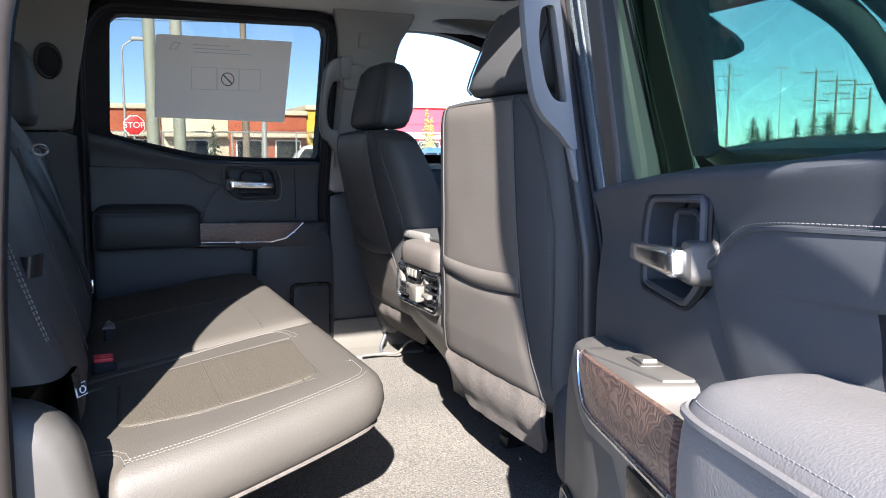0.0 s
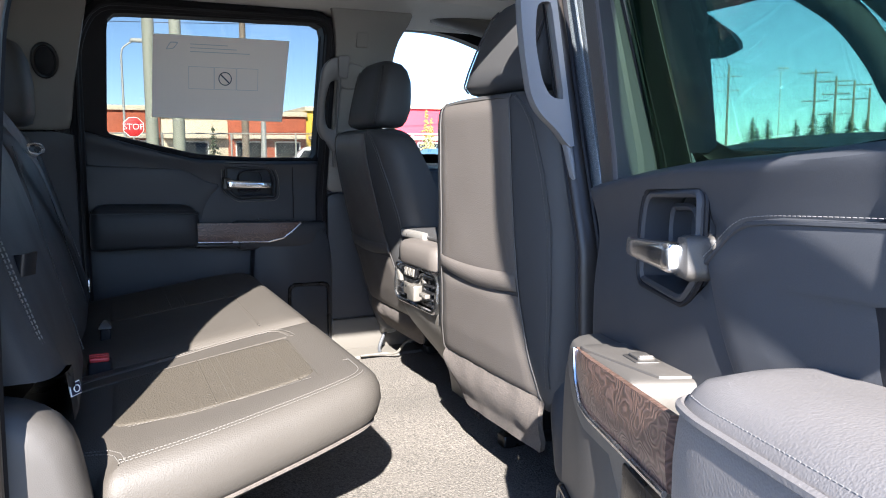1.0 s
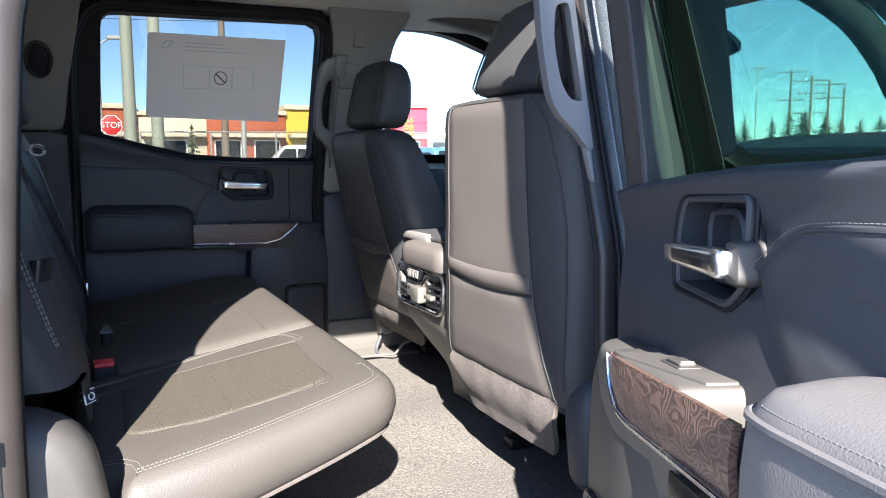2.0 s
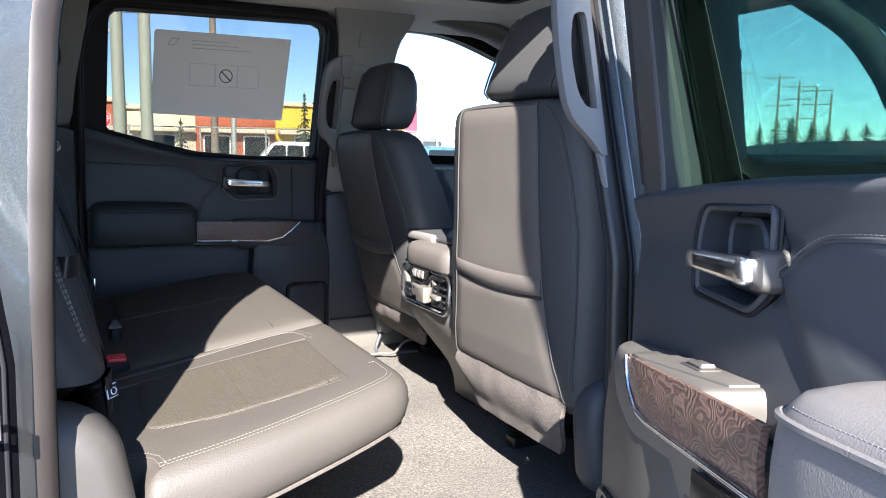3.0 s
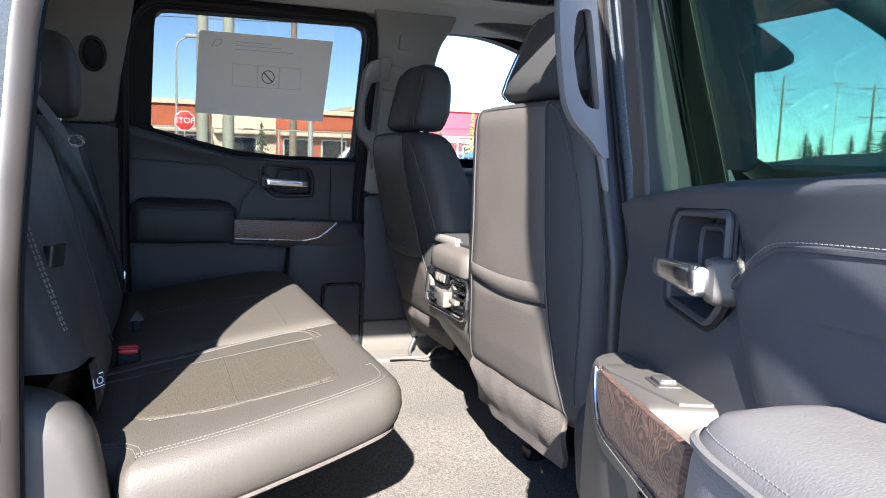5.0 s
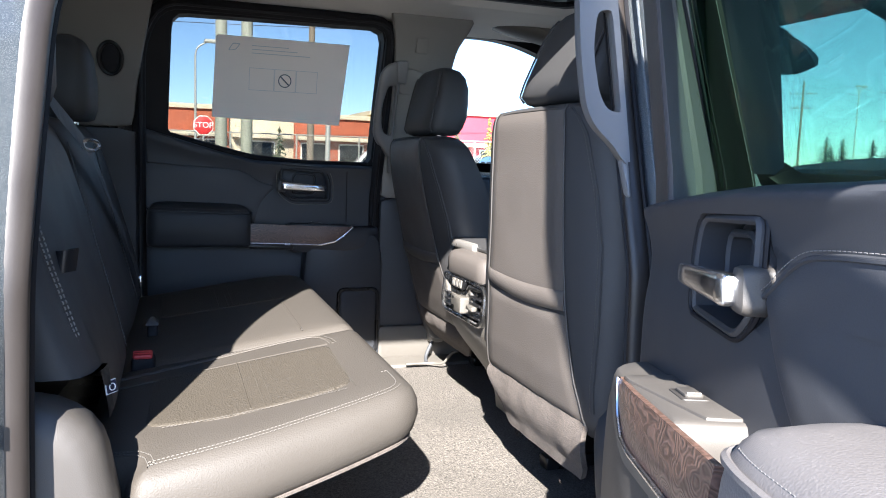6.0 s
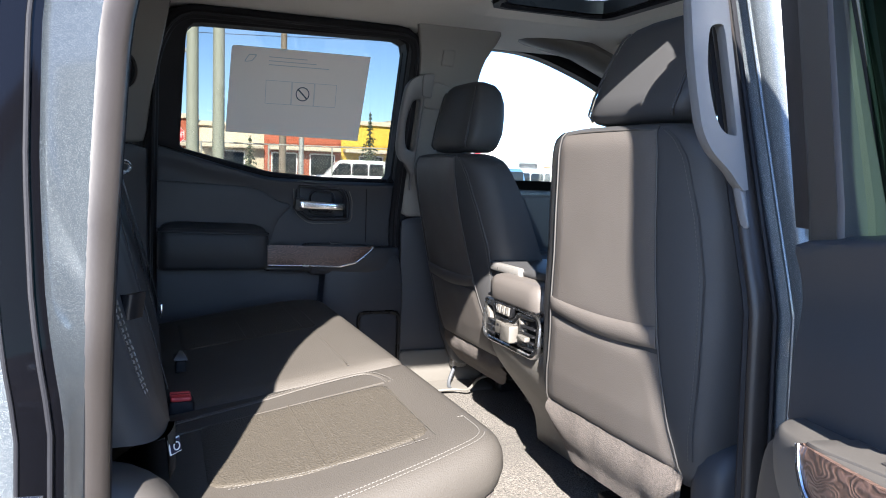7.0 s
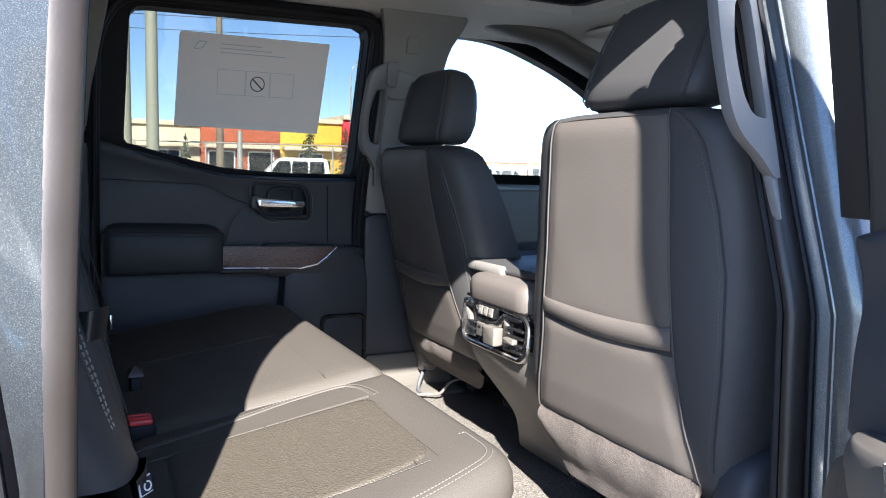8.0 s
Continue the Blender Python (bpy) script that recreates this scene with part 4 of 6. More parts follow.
    part("handle_cup", slab(rec_i, -0.016, -0.006, 0.002, flat), PLASTIC, door, "black handle cup")
    arch = [p + Vector((du, 0)) for p in rounded([(0.205, 1.374), (0.262, 1.377), (0.280, 1.362), (0.282, 1.302), (0.212, 1.300), (0.200, 1.315), (0.198, 1.355)], 0.012)]
    part("cup_ridge", ring(arch, inset(arch, 0.007), -0.008, 0.016, flat, 70, bevel=0.003), PLASTIC, door)
    part("handle_base", slab([p + Vector((du, 0)) for p in resample(rounded([(0.302, 1.352), (0.330, 1.353), (0.334, 1.318), (0.326, 1.312), (0.304, 1.313)], 0.007), 40)], -0.004, 0.046, 0.007, flat), PLASTIC_MID, door, "grey handle base")
    bar = bmesh.new()
    loft([[Vector((u + du, vc + dv * math.copysign(abs(math.cos(a)) ** 0.6, math.cos(a)), zc + dz * math.copysign(abs(math.sin(a)) ** 0.6, math.sin(a)))) for a in [2 * math.pi * k / 20 for k in range(20)]]
          for u, vc, dv, zc, dz in ((0.177, 0.047, 0.003, 1.327, 0.006), (0.1785, 0.047, 0.0055, 1.327, 0.0085), (0.183, 0.0475, 0.007, 1.3275, 0.0102), (0.21, 0.048, 0.008, 1.328, 0.0110), (0.26, 0.049, 0.009, 1.330, 0.0124), (0.305, 0.050, 0.010, 1.332, 0.0138), (0.315, 0.050, 0.010, 1.332, 0.0138), (0.320, 0.049, 0.008, 1.332, 0.0122), (0.322, 0.047, 0.004, 1.332, 0.009))], bar)
    part("handle_bar", bar, HANDLE_CHROME, door, "bright chrome pull handle")
    return door


far_m = pose(0.30, 0.83, 0, 0, 0, 180)
rear_door("rear_door", far_m, False, "closed black-trimmed rear car door with chrome handle", PRIVACY, True)
near_angle = math.atan2(-0.934, -0.358)
rear_door("rear_door", Matrix.Translation((0.216, -0.963, 0)) @ Matrix.Rotation(near_angle, 4, "Z"), True, "open rear car door with grey leather armrest", TEAL)


# ---- printed sheet on the far window ----
def sheet_to(a, b, h):
    """a to the front, b up, on the far glass."""
    y = 0.83 + 0.052 - 0.27 * (b - 1.40) - h
    return Vector((a, y, b))


paper = thing("window_sheet", "printed paper sheet taped inside the far window glass", "paper sheet", sheet_to(-0.03, 1.54, 0.01))
corners = rounded([(-0.240, 1.793), (0.177, 1.793), (0.160, 1.536), (-0.250, 1.545)], [0.012, 0.0, 0.0, 0.0])
page = bmesh.new()
page.faces.new([page.verts.new(sheet_to(p.x, p.y, 0.006)) for p in corners])
part("page", page, PAPER, paper)
for i, (x0, x1, z) in enumerate([(-0.132, -0.018, 1.768), (-0.132, 0.010, 1.757), (-0.132, 0.050, 1.746)]):
    part("text_bar", slab(rrect(x0, z - 0.0011, x1, z + 0.0011, 0.0), 0.0066, 0.0070, 0.0001, sheet_to), INK_PALE, paper)
for x0, x1 in ((-0.138, -0.060), (0.010, 0.078), (-0.0590, 0.0090)):
    for a0, b0, a1, b1 in ((x0, 1.634, x1, 1.6352), (x0, 1.7008, x1, 1.702), (x0, 1.6352, x0 + 0.0012, 1.7008), (x1 - 0.0012, 1.6352, x1, 1.7008)):
        part("box_outline", slab([Vector(p) for p in ((a0, b0), (a1, b0), (a1, b1), (a0, b1))], 0.0064, 0.0068, 0.0001, sheet_to), INK_PALE, paper)
part("corner_mark", ring(resample(rounded([(-0.205, 1.748), (-0.190, 1.772), (-0.165, 1.772), (-0.180, 1.752)], 0.004), 30), resample(rounded([(-0.201, 1.750), (-0.189, 1.769), (-0.170, 1.769), (-0.182, 1.754)], 0.004), 30), 0.0064, 0.0068, sheet_to, 40), INK_PALE, paper, "pale printed emblem shape")
circ = [Vector((-0.026 + 0.021 * math.cos(a), 1.668 + 0.021 * math.sin(a))) for a in [k * math.pi / 16 for k in range(32)]]
part("symbol_ring", ring(circ, inset(circ, 0.003), 0.0066, 0.0070, sheet_to, 48), INK, paper)
part("symbol_bar", slab([Vector(p) for p in ((-0.043, 1.681), (-0.040, 1.684), (-0.010, 1.655), (-0.013, 1.652))], 0.0066, 0.0070, 0.0001, sheet_to), INK, paper)


# ---- front seats ----
# Seat's own axes: x forward from its back, y to the outside of the car, z up.
BZ = [0.97, 1.00, 1.06, 1.20, 1.38, 1.44, 1.48, 1.505, 1.520, 1.530, 1.536]
BW = [0.238, 0.250, 0.260, 0.268, 0.265, 0.257, 0.247, 0.236, 0.218, 0.190, 0.145]
BX = [0.050, 0.034, 0.022, 0.009, 0.003, 0.002, 0.001, 0.001, 0.003, 0.010, 0.028]
BD = [0.220, 0.260, 0.285, 0.265, 0.205, 0.182, 0.165, 0.150, 0.138, 0.118, 0.080]


def half(z):
    """Half the width of the vinyl panel on the backrest's rear."""
    return interp(z, [0.99, 1.03, 1.08, 1.15, 1.22, 1.30, 1.44, 1.49, 1.516, 1.535], [0.206, 0.197, 0.182, 0.168, 0.161, 0.153, 0.147, 0.145, 0.140, 0.132])


def back_x(y, z):
    """The rear face of the backrest: a flat panel between bolsters that fall away, then rounded sides."""
    w, x0, p, o = interp(z, BZ, BW), interp(z, BZ, BX), half(z), abs(y)
    p = min(p, w - 0.03)
    o = min(o, w)
    m = w - 0.034
    fall = 3.4 * max(0.0, min(o, m) - p) ** 2 + 0.003 * (o / p) ** 2
    if o > m:
        slope = 6.8 * max(0.0, m - p)
        fall += slope * (o - m) + 0.040 * (1 - max(0.0, 1 - ((o - m) / 0.034) ** 2) ** 0.5)
    return x0 + fall


def front_seat(m, flip, label, seams, head_shift=0.0, nod=1.0):
    seat = thing("front_seat", label, "car seat", m=m, flip=flip, placed=True, group="front seats")
    rings = []
    for z in list(np.linspace(0.97, 1.46, 18)) + list(np.linspace(1.47, 1.536, 12)):
        w, x0, d = interp(z, BZ, BW), interp(z, BZ, BX), interp(z, BZ, BD)
        rear = [(back_x(w * k, z), w * k) for k in (-1, -0.995, -0.98, -0.955, -0.92, -0.87, -0.8, -0.7, -0.6, -0.5, -0.3, -0.1, 0.1, 0.3, 0.5, 0.6, 0.7, 0.8, 0.87, 0.92, 0.955, 0.98, 0.995, 1)]
        side = max(x for x, _ in rear)
        deep = max(x0 + d, side + 0.03)
        fore = [(deep - (deep - side) * 0.5 * abs(math.cos(a)) ** 0.6 if abs(math.cos(a)) > 0.02 else deep, w * math.copysign(abs(math.cos(a)) ** 0.5, math.cos(a))) for a in [math.pi * k / 15 for k in range(16)]]
        rings.append([Vector((x, y, z)) for x, y in rear + fore])
    part("backrest", loft(rings), LEATHER_SMOOTH, seat, "grey-brown leather backrest", sharp=60)

    def face(lo, hi, proud):
        def f(s, t):
            z = lo + (hi - lo) * t
            w = half(z)
            y = -w + 2 * w * s
            rim = min(s, 1 - s, t, 1 - t)
            return (back_x(y, z) - proud * min(rim * 14, 1) - 0.001, y, z)
        return f

    part("upper_back_panel", sheet(face(1.185, 1.524, 0.004), 30, 30, -0.006), BACK_VINYL, seat, "grey vinyl back panel", sharp=60)
    part("lower_back_panel", sheet(face(0.992, 1.172, 0.005), 30, 18, -0.006), BACK_VINYL, seat, "grey vinyl map pocket", sharp=60)

    # bulging mouth of the map pocket
    def mouth(s, t):
        w = half(1.19) + 0.001
        y = -w + 2 * w * s
        sag = math.sin(math.pi * s)
        z = 1.212 + 0.004 * s - 0.006 * sag - (0.026 + 0.008 * s + 0.006 * sag) * t
        lip = math.sin(math.pi * min(max(t, 0), 1)) ** 0.6
        return (back_x(y, z) - 0.005 - (0.007 + 0.004 * s) * lip * max(sag, 0.0) ** 0.35, y, z)

    part("pocket_edge", sheet(mouth, 30, 10, 0.006), BACK_VINYL, seat, sharp=70)
    for sgn in (-1, 1):
        zs = np.linspace(0.992, 1.53, 50)
        pts = [(back_x(sgn * (half(z) + 0.004), z) - 0.003, sgn * (half(z) + 0.004), z) for z in zs]
        part("piping", tube(pts, 0.0015, 6), PIPING, seat, "leather piping")
        if sgn not in seams:
            continue
        zs = np.linspace(1.02, 1.525, 50)
        off = [(interp(z, [1.0, 1.08, 1.2, 1.3, 1.39, 1.48, 1.505, 1.518, 1.529], [0.225, 0.229, 0.233, 0.230, 0.218, 0.196, 0.180, 0.165, 0.140])) for z in zs]
        row = [(back_x(sgn * o, z) - 0.0015, sgn * o, z) for o, z in zip(off, zs)]
        part("side_seam", stitches(row, (-1, 0, 0), 0.004, 0.0025, 0.0006), STITCH, seat, "pale stitching")
        row = [(back_x(o + 0.005, z) + 0.0004, sgn * (o + 0.005), z) for o, z in zip(off, zs)]
        part("side_welt", tube(row, 0.0022, 5), LEATHER_SMOOTH, seat)
    topseam = [(back_x(y, 1.526) - 0.002, y, 1.526 - 0.004 * (y / 0.13) ** 4) for y in np.linspace(-0.135, 0.135, 24)]
    part("piping", tube(topseam, 0.0015, 6), PIPING, seat)

    # carpeted skirt under the back panel
    def skirt(s, t):
        z = 0.994 - 0.112 * t
        w = 0.206 - 0.030 * t ** 3
        y = -w + 2 * w * s
        e = min(s, 1 - s)
        drop = 0.05 * max(0.0, 1 - e / 0.16) ** 2 * t if s < 0.5 else 0.0
        return (back_x(y, 0.995) - 0.002 + 0.018 * t ** 1.5 - 0.010 * math.sin(math.pi * min(t * 1.3, 1)) + 0.004 * noise.noise((y * 18, z * 18, 3)), y, z + drop)

    part("skirt", sheet(skirt, 30, 14, 0.010), SKIRT, seat, "brown carpeted lower skirt", sharp=70)
    # headrest
    hz = [1.540, 1.545, 1.560, 1.59, 1.63, 1.67, 1.700, 1.718, 1.728]
    hw = [0.112, 0.128, 0.139, 0.141, 0.139, 0.135, 0.128, 0.115, 0.088]
    hx = [0.052, 0.036, 0.026] + [0.026 + nod * d for d in (0.010, 0.027, 0.046, 0.063, 0.081, 0.100)]
    hd = [0.070, 0.098, 0.118, 0.125, 0.120, 0.110, 0.092, 0.068, 0.035]
    rings = [[Vector((x0 + d / 2 + d / 2 * math.copysign(abs(math.sin(a)) ** 0.6, math.sin(a)), head_shift + w * math.copysign(abs(math.cos(a)) ** 0.45, math.cos(a)), z)) for a in [2 * math.pi * k / 64 for k in range(64)]] for z, w, x0, d in zip(hz, hw, hx, hd)]
    hr = part("headrest", loft(rings), LEATHER_SMOOTH, seat, "grey-brown leather headrest", sharp=60)
    for sgn in (-1, 1):
        pts = []
        for z in np.linspace(1.548, 1.712, 30):
            w, x0, d = interp(z, hz, hw), interp(z, hz, hx), interp(z, hz, hd)
            y = w * 0.84
            c = 0.84 ** (1 / 0.45)
            pts.append((x0 + d / 2 - d / 2 * (1 - c * c) ** 0.3 - 0.001, head_shift + sgn * y, z))
        part("seam", stitches(pts, (-1, 0, 0), 0.004, 0.0025, 0.0006), STITCH, hr)
        part("welt", tube([(p[0], p[1] + sgn * 0.005, p[2]) for p in pts], 0.0022, 5), LEATHER_SMOOTH, hr)
    for sgn in (-1, 1):
        part("headrest_post", tube([(0.085, sgn * 0.07, 1.50), (0.085, sgn * 0.07, 1.57)], 0.006, 8), CHROME, seat)
    # cushion, recliner cover, runners
    cush = bmesh.new()
    pillow(cush, resample(rrect(0.17, -0.235, 0.62, 0.235, 0.06), 60), [(0.93, 0.03), (0.95, 0.004), (0.97, 0.0), (1.05, 0.004), (1.075, 0.02), (1.085, 0.05)], xy)
    part("cushion", cush, LEATHER, seat, "grey-brown leather cushion", sharp=60)
    cov = resample(rounded([(0.055, 0.84), (0.040, 0.98), (0.050, 1.040), (0.12, 1.058), (0.30, 1.01), (0.55, 0.98), (0.55, 0.86)], [0.03, 0.04, 0.05, 0.05, 0.1, 0.03, 0.03]), 60)
    part("side_cover", slab(cov, 0.215, 0.290, 0.022, xz), PLASTIC, seat, "dark plastic recliner cover", sharp=60)
    for sgn in (-1, 1):
        part("runner", block(0.17, sgn * 0.19 - 0.02, FLOOR + 0.005, 0.58, sgn * 0.19 + 0.02, FLOOR + 0.035, 0.008, 0.005), BLACK, seat, "black steel floor runner")
        part("runner_bracket", block(0.24, sgn * 0.19 - 0.012, FLOOR + 0.030, 0.52, sgn * 0.19 + 0.012, 0.92, 0.006, 0.004), BLACK, seat)
    for y in (-0.190, -0.172):
        part("cable_clip", tube(smooth_line([(0.100, y, 0.860), (0.098, y + 0.002, 0.842), (0.100, y + 0.004, 0.834), (0.104, y + 0.007, 0.832), (0.106, y + 0.007, 0.838)], 24), 0.0016, 6), BLACK, seat, "black wiring clip")
    return seat


front_seat(Matrix.Translation((0.250, -0.432, 0)), True, "grey-brown leather front passenger seat with headrest", (1,), 0.015)
drivers_seat = front_seat(Matrix.Translation((0.268, 0.432, 0)), False, "grey-brown leather driver's seat with headrest", (-1, 1), -0.012, 0.5)
# the driver's seat is set lower, and its lower half runs forward
for ob in drivers_seat.children_recursive:
    for v in ob.data.vertices:
        d = max(0.0, 1.50 - v.co.z)
        v.co.x += 0.23 * d * d / (d + 0.10)
        v.co.z -= 0.038 * min(1.0, max(0.0, v.co.z - 0.78) / 0.2)


# ---- rear bench ----
def cushion_z(x):
    """Height of the cushion's upper edge; it falls to the back."""
    return 1.052 + 0.15 * x


def bench_to(a, b, h):
    """h from -1 (underside) to 0 (edge) and on up in metres."""
    if h < 0:
        low = 0.982 + 0.20 * a
        return Vector((a, b, cushion_z(a) + h * (cushion_z(a) - low)))
    return Vector((a, b, cushion_z(a) + h))


bench = thing("rear_bench", "grey-brown leather rear bench seat, sunlit at its near end", "bench seat", (-0.3, 0, FLOOR))
LEV = [(-1.0, 0.030), (-0.93, 0.012), (-0.80, 0.003), (-0.5, -0.003), (-0.2, -0.001), (0.0, 0.005), (0.008, 0.0115), (0.0135, 0.0195), (0.0165, 0.0245), (0.0185, 0.034), (0.021, 0.052), (0.022, 0.08)]
NEAR_PLAN = resample(rounded([(-0.50, -0.62), (-0.432, -0.655), (-0.422, -0.712), (-0.28, -0.699), (-0.10, -0.650), (0.012, -0.605), (0.012, -0.142), (-0.50, -0.150)], [0.02, 0.01, 0.02, 0.15, 0.12, 0.09, 0.03, 0.01], 10), 160)
FAR_PLAN = resample(rounded([(-0.50, 0.68), (-0.08, 0.69), (0.012, 0.62), (0.012, -0.138), (-0.50, -0.146)], [0.02, 0.15, 0.10, 0.03, 0.01], 10), 140)
for plan in (NEAR_PLAN, FAR_PLAN):
    c = part("cushion", pillow(bmesh.new(), plan, LEV, bench_to), LEATHER, bench, "grained leather seat cushion", sharp=60)
    for k, (d, h) in enumerate(((0.0265, 0.0180), (0.0345, 0.0192))):
        row = [bench_to(p.x, p.y, h) for p in inset(plan, d) if -0.47 < p.x < -0.020 and abs(p.y) > 0.50]
        part("stitching", stitches(row, (0, 0, 1), 0.0034, 0.0026, 0.0009), STITCH, c, "pale double stitching")
    under = [bench_to(p.x, p.y, -0.97) for p in inset(plan, 0.012)]
    part("lower_welt", tube(under, 0.0035, 6, True), SKIRT, c)


def top_z(x, y, lift=0.0):
    return bench_to(x, y, 0.022).z + lift


def seat_insert(name, quad, mat, label, proud=0.004):
    out = resample(rounded(quad, 0.03, 6), 70)
    return part(name, pillow(bmesh.new(), out, [(0.016, 0.0), (0.022 + proud, 0.004), (0.023 + proud, 0.012), (0.0232 + proud, 0.03)], bench_to), mat, bench, label, sharp=60)


seat_insert("centre_insert", [(-0.412, -0.546), (-0.30, -0.578), (-0.18, -0.567), (-0.088, -0.543), (-0.078, -0.274), (-0.405, -0.286)], PERFORATED, "perforated leather insert", 0.0012)
seat_insert("centre_insert", [(-0.405, 0.26), (-0.085, 0.25), (-0.095, 0.56), (-0.40, 0.59)], PERFORATED, "perforated leather insert", 0.0012)
for y0, y1 in ((-0.560, -0.282), (0.262, 0.560)):
    for x, r in ((-0.256, 0.0014), (-0.122, 0.0010)):
        part("channel", tube([(x, y, top_z(x, y, 0.0020)) for y in np.linspace(y0, y1, 20)], r, 5), PERFORATED, bench)
    for x in (-0.234, -0.222, -0.090):
        part("channel_stitching", stitches([(x, y, top_z(x, y, 0.0030)) for y in np.linspace(y0 + 0.004, y1 - 0.004, 20)], (0, 0, 1), 0.0018, 0.0036, 0.0005), INSERT_THREAD, bench, "brown pick stitching")
    edge_y = y0 if y0 < 0 else y1
    part("insert_stitching", stitches([(x, edge_y + (0.012 if edge_y < 0 else -0.012) * ((x + 0.25) / 0.15) ** 2 + (-0.012 if edge_y < 0 else 0.012), top_z(x, edge_y, 0.0025)) for x in np.linspace(-0.385, -0.105, 24)], (0, 0, 1), 0.0030, 0.003, 0.0004), STITCH, bench, "pale stitching")
# raised border along the split, with an arched double seam and a crease beside the insert
rib = smooth_line([(-0.47, -0.245, 0), (-0.30, -0.220, 0), (-0.20, -0.197, 0), (-0.115, -0.188, 0), (-0.088, -0.200, 0), (-0.074, -0.235, 0), (-0.070, -0.268, 0)], 60)
part("border_welt", tube([(p.x, p.y, top_z(p.x, p.y, -0.0012)) for p in rib], 0.0036, 8), LEATHER, bench, "raised leather border", sharp=70)
for d in (0.0065, -0.0065):
    row = [p + Vector((-(b - a).y, (b - a).x, 0)).normalized() * d for a, p, b in zip(rib, rib[1:], rib[2:])]
    part("border_stitching", stitches([(p.x, p.y, top_z(p.x, p.y, 0.0008)) for p in row], (0, 0, 1), 0.0035, 0.003, 0.0007), STITCH, bench)
crease = smooth_line([(-0.47, -0.300, 0), (-0.30, -0.288, 0), (-0.12, -0.274, 0), (-0.082, -0.271, 0)], 40)
part("border_crease", tube([(p.x, p.y, top_z(p.x, p.y, 0.0002)) for p in crease], 0.0024, 6), LEATHER, bench)
row = [(-0.106, y, top_z(-0.106, y, -0.0008)) for y in np.linspace(-0.11, 0.22, 30)]
part("seam", tube(row, 0.0018, 6), LEATHER, bench)


# backrests lean to the back
def rear_back(y0, y1):
    yc, w = (y0 + y1) / 2, (y1 - y0) / 2
    rings = []
    for z, f, d in ((1.03, 0.93, 0.10), (1.05, 0.98, 0.125), (1.10, 1.0, 0.135), (1.2, 1.0, 0.135), (1.32, 0.995, 0.128), (1.42, 0.97, 0.118), (1.46, 0.93, 0.10), (1.485, 0.86, 0.07), (1.492, 0.8, 0.04)):
        xf = rear_x(z)
        rings.append([Vector((xf - 0.0675 + d / 2 * math.copysign(abs(math.sin(a)) ** 0.45, math.sin(a)), yc + w * f * math.copysign(abs(math.cos(a)) ** 0.4, math.cos(a)), z)) for a in [2 * math.pi * k / 64 for k in range(64)]])
        for v in rings[-1]:
            v.z = max(v.z, 1.03 + 0.105 * min(1.0, max(0.0, (-v.y - 0.54) / 0.07)))
    return part("backrest", loft(rings), LEATHER_SMOOTH, bench, "grey-brown leather backrest", sharp=60)


def rear_x(z):
    return -0.445 - 0.25 * (z - 1.05)


for y0, y1 in ((-0.690, -0.112), (-0.106, 0.685)):
    rear_back(y0, y1)
for sgn in (-1, 1):
    edge_x = lambda y, z: rear_x(z) - 0.0675 * (1 - (1 - min((abs(y) - 0.401) / 0.289, 0.999) ** 5) ** 0.225)
    pts = [Vector((edge_x(y, z) + 0.001, sgn * y, z)) for y, z in [(interp(z, [1.07, 1.13, 1.20, 1.27, 1.36], [0.638, 0.648, 0.660, 0.669, 0.675]), z) for z in np.linspace(1.138, 1.33, 40)]]
    for k, d in enumerate((0.0, 0.008)):
        part("bolster_stitching", stitches([Vector((edge_x(abs(p.y) - d, p.z) + 0.0015, p.y - sgn * d, p.z)) for p in pts], (1, 0, 0), 0.0045, 0.003, 0.0010), THREAD_LIGHT, bench, "pale double stitching")
    part("bolster_welt", tube([p + Vector((-0.002, -sgn * 0.004, 0)) for p in pts], 0.003, 6), LEATHER_SMOOTH, bench)
    for y in (0.24,):
        part("back_seam", tube([(rear_x(z) + 0.0005, sgn * y, z) for z in np.linspace(1.07, 1.44, 20)], 0.0012, 6), LEATHER_SMOOTH, bench)
for yc in (-0.38, 0.38):
    hr = bmesh.new()
    rings = []
    for z, w, d in ((1.497, 0.10, 0.07), (1.504, 0.125, 0.10), (1.53, 0.138, 0.115), (1.60, 0.14, 0.115), (1.655, 0.132, 0.10), (1.685, 0.112, 0.075), (1.695, 0.085, 0.04)):
        rings.append([Vector((-0.605 + d / 2 * math.copysign(abs(math.sin(a)) ** 0.6, math.sin(a)), yc + w * math.copysign(abs(math.cos(a)) ** 0.5, math.cos(a)), z)) for a in [2 * math.pi * k / 48 for k in range(48)]])
    loft(rings, hr)
    part("headrest", hr, LEATHER_SMOOTH, bench, "grey-brown leather headrest", sharp=60)
    for q in (-0.06, 0.06):
        part("headrest_post", tube([(-0.60, yc + q, 1.46), (-0.60, yc + q, 1.52)], 0.006, 8), CHROME, bench)
# pull loop on the near backrest, label tag
part("pull_loop", sheet(lambda s, t: (-0.524 + 0.034 * s + 0.004 * t, -0.622 - 0.012 * math.sin(math.pi * s), 1.263 + 0.030 * t + 0.003 * s), 12, 4, 0.004), BLACK, bench, "black webbing pull loop", sharp=60)
tag_m = [(-0.461, -0.584, 1.100), (-0.447, -0.572, 1.102), (-0.444, -0.574, 1.083), (-0.458, -0.586, 1.081)]
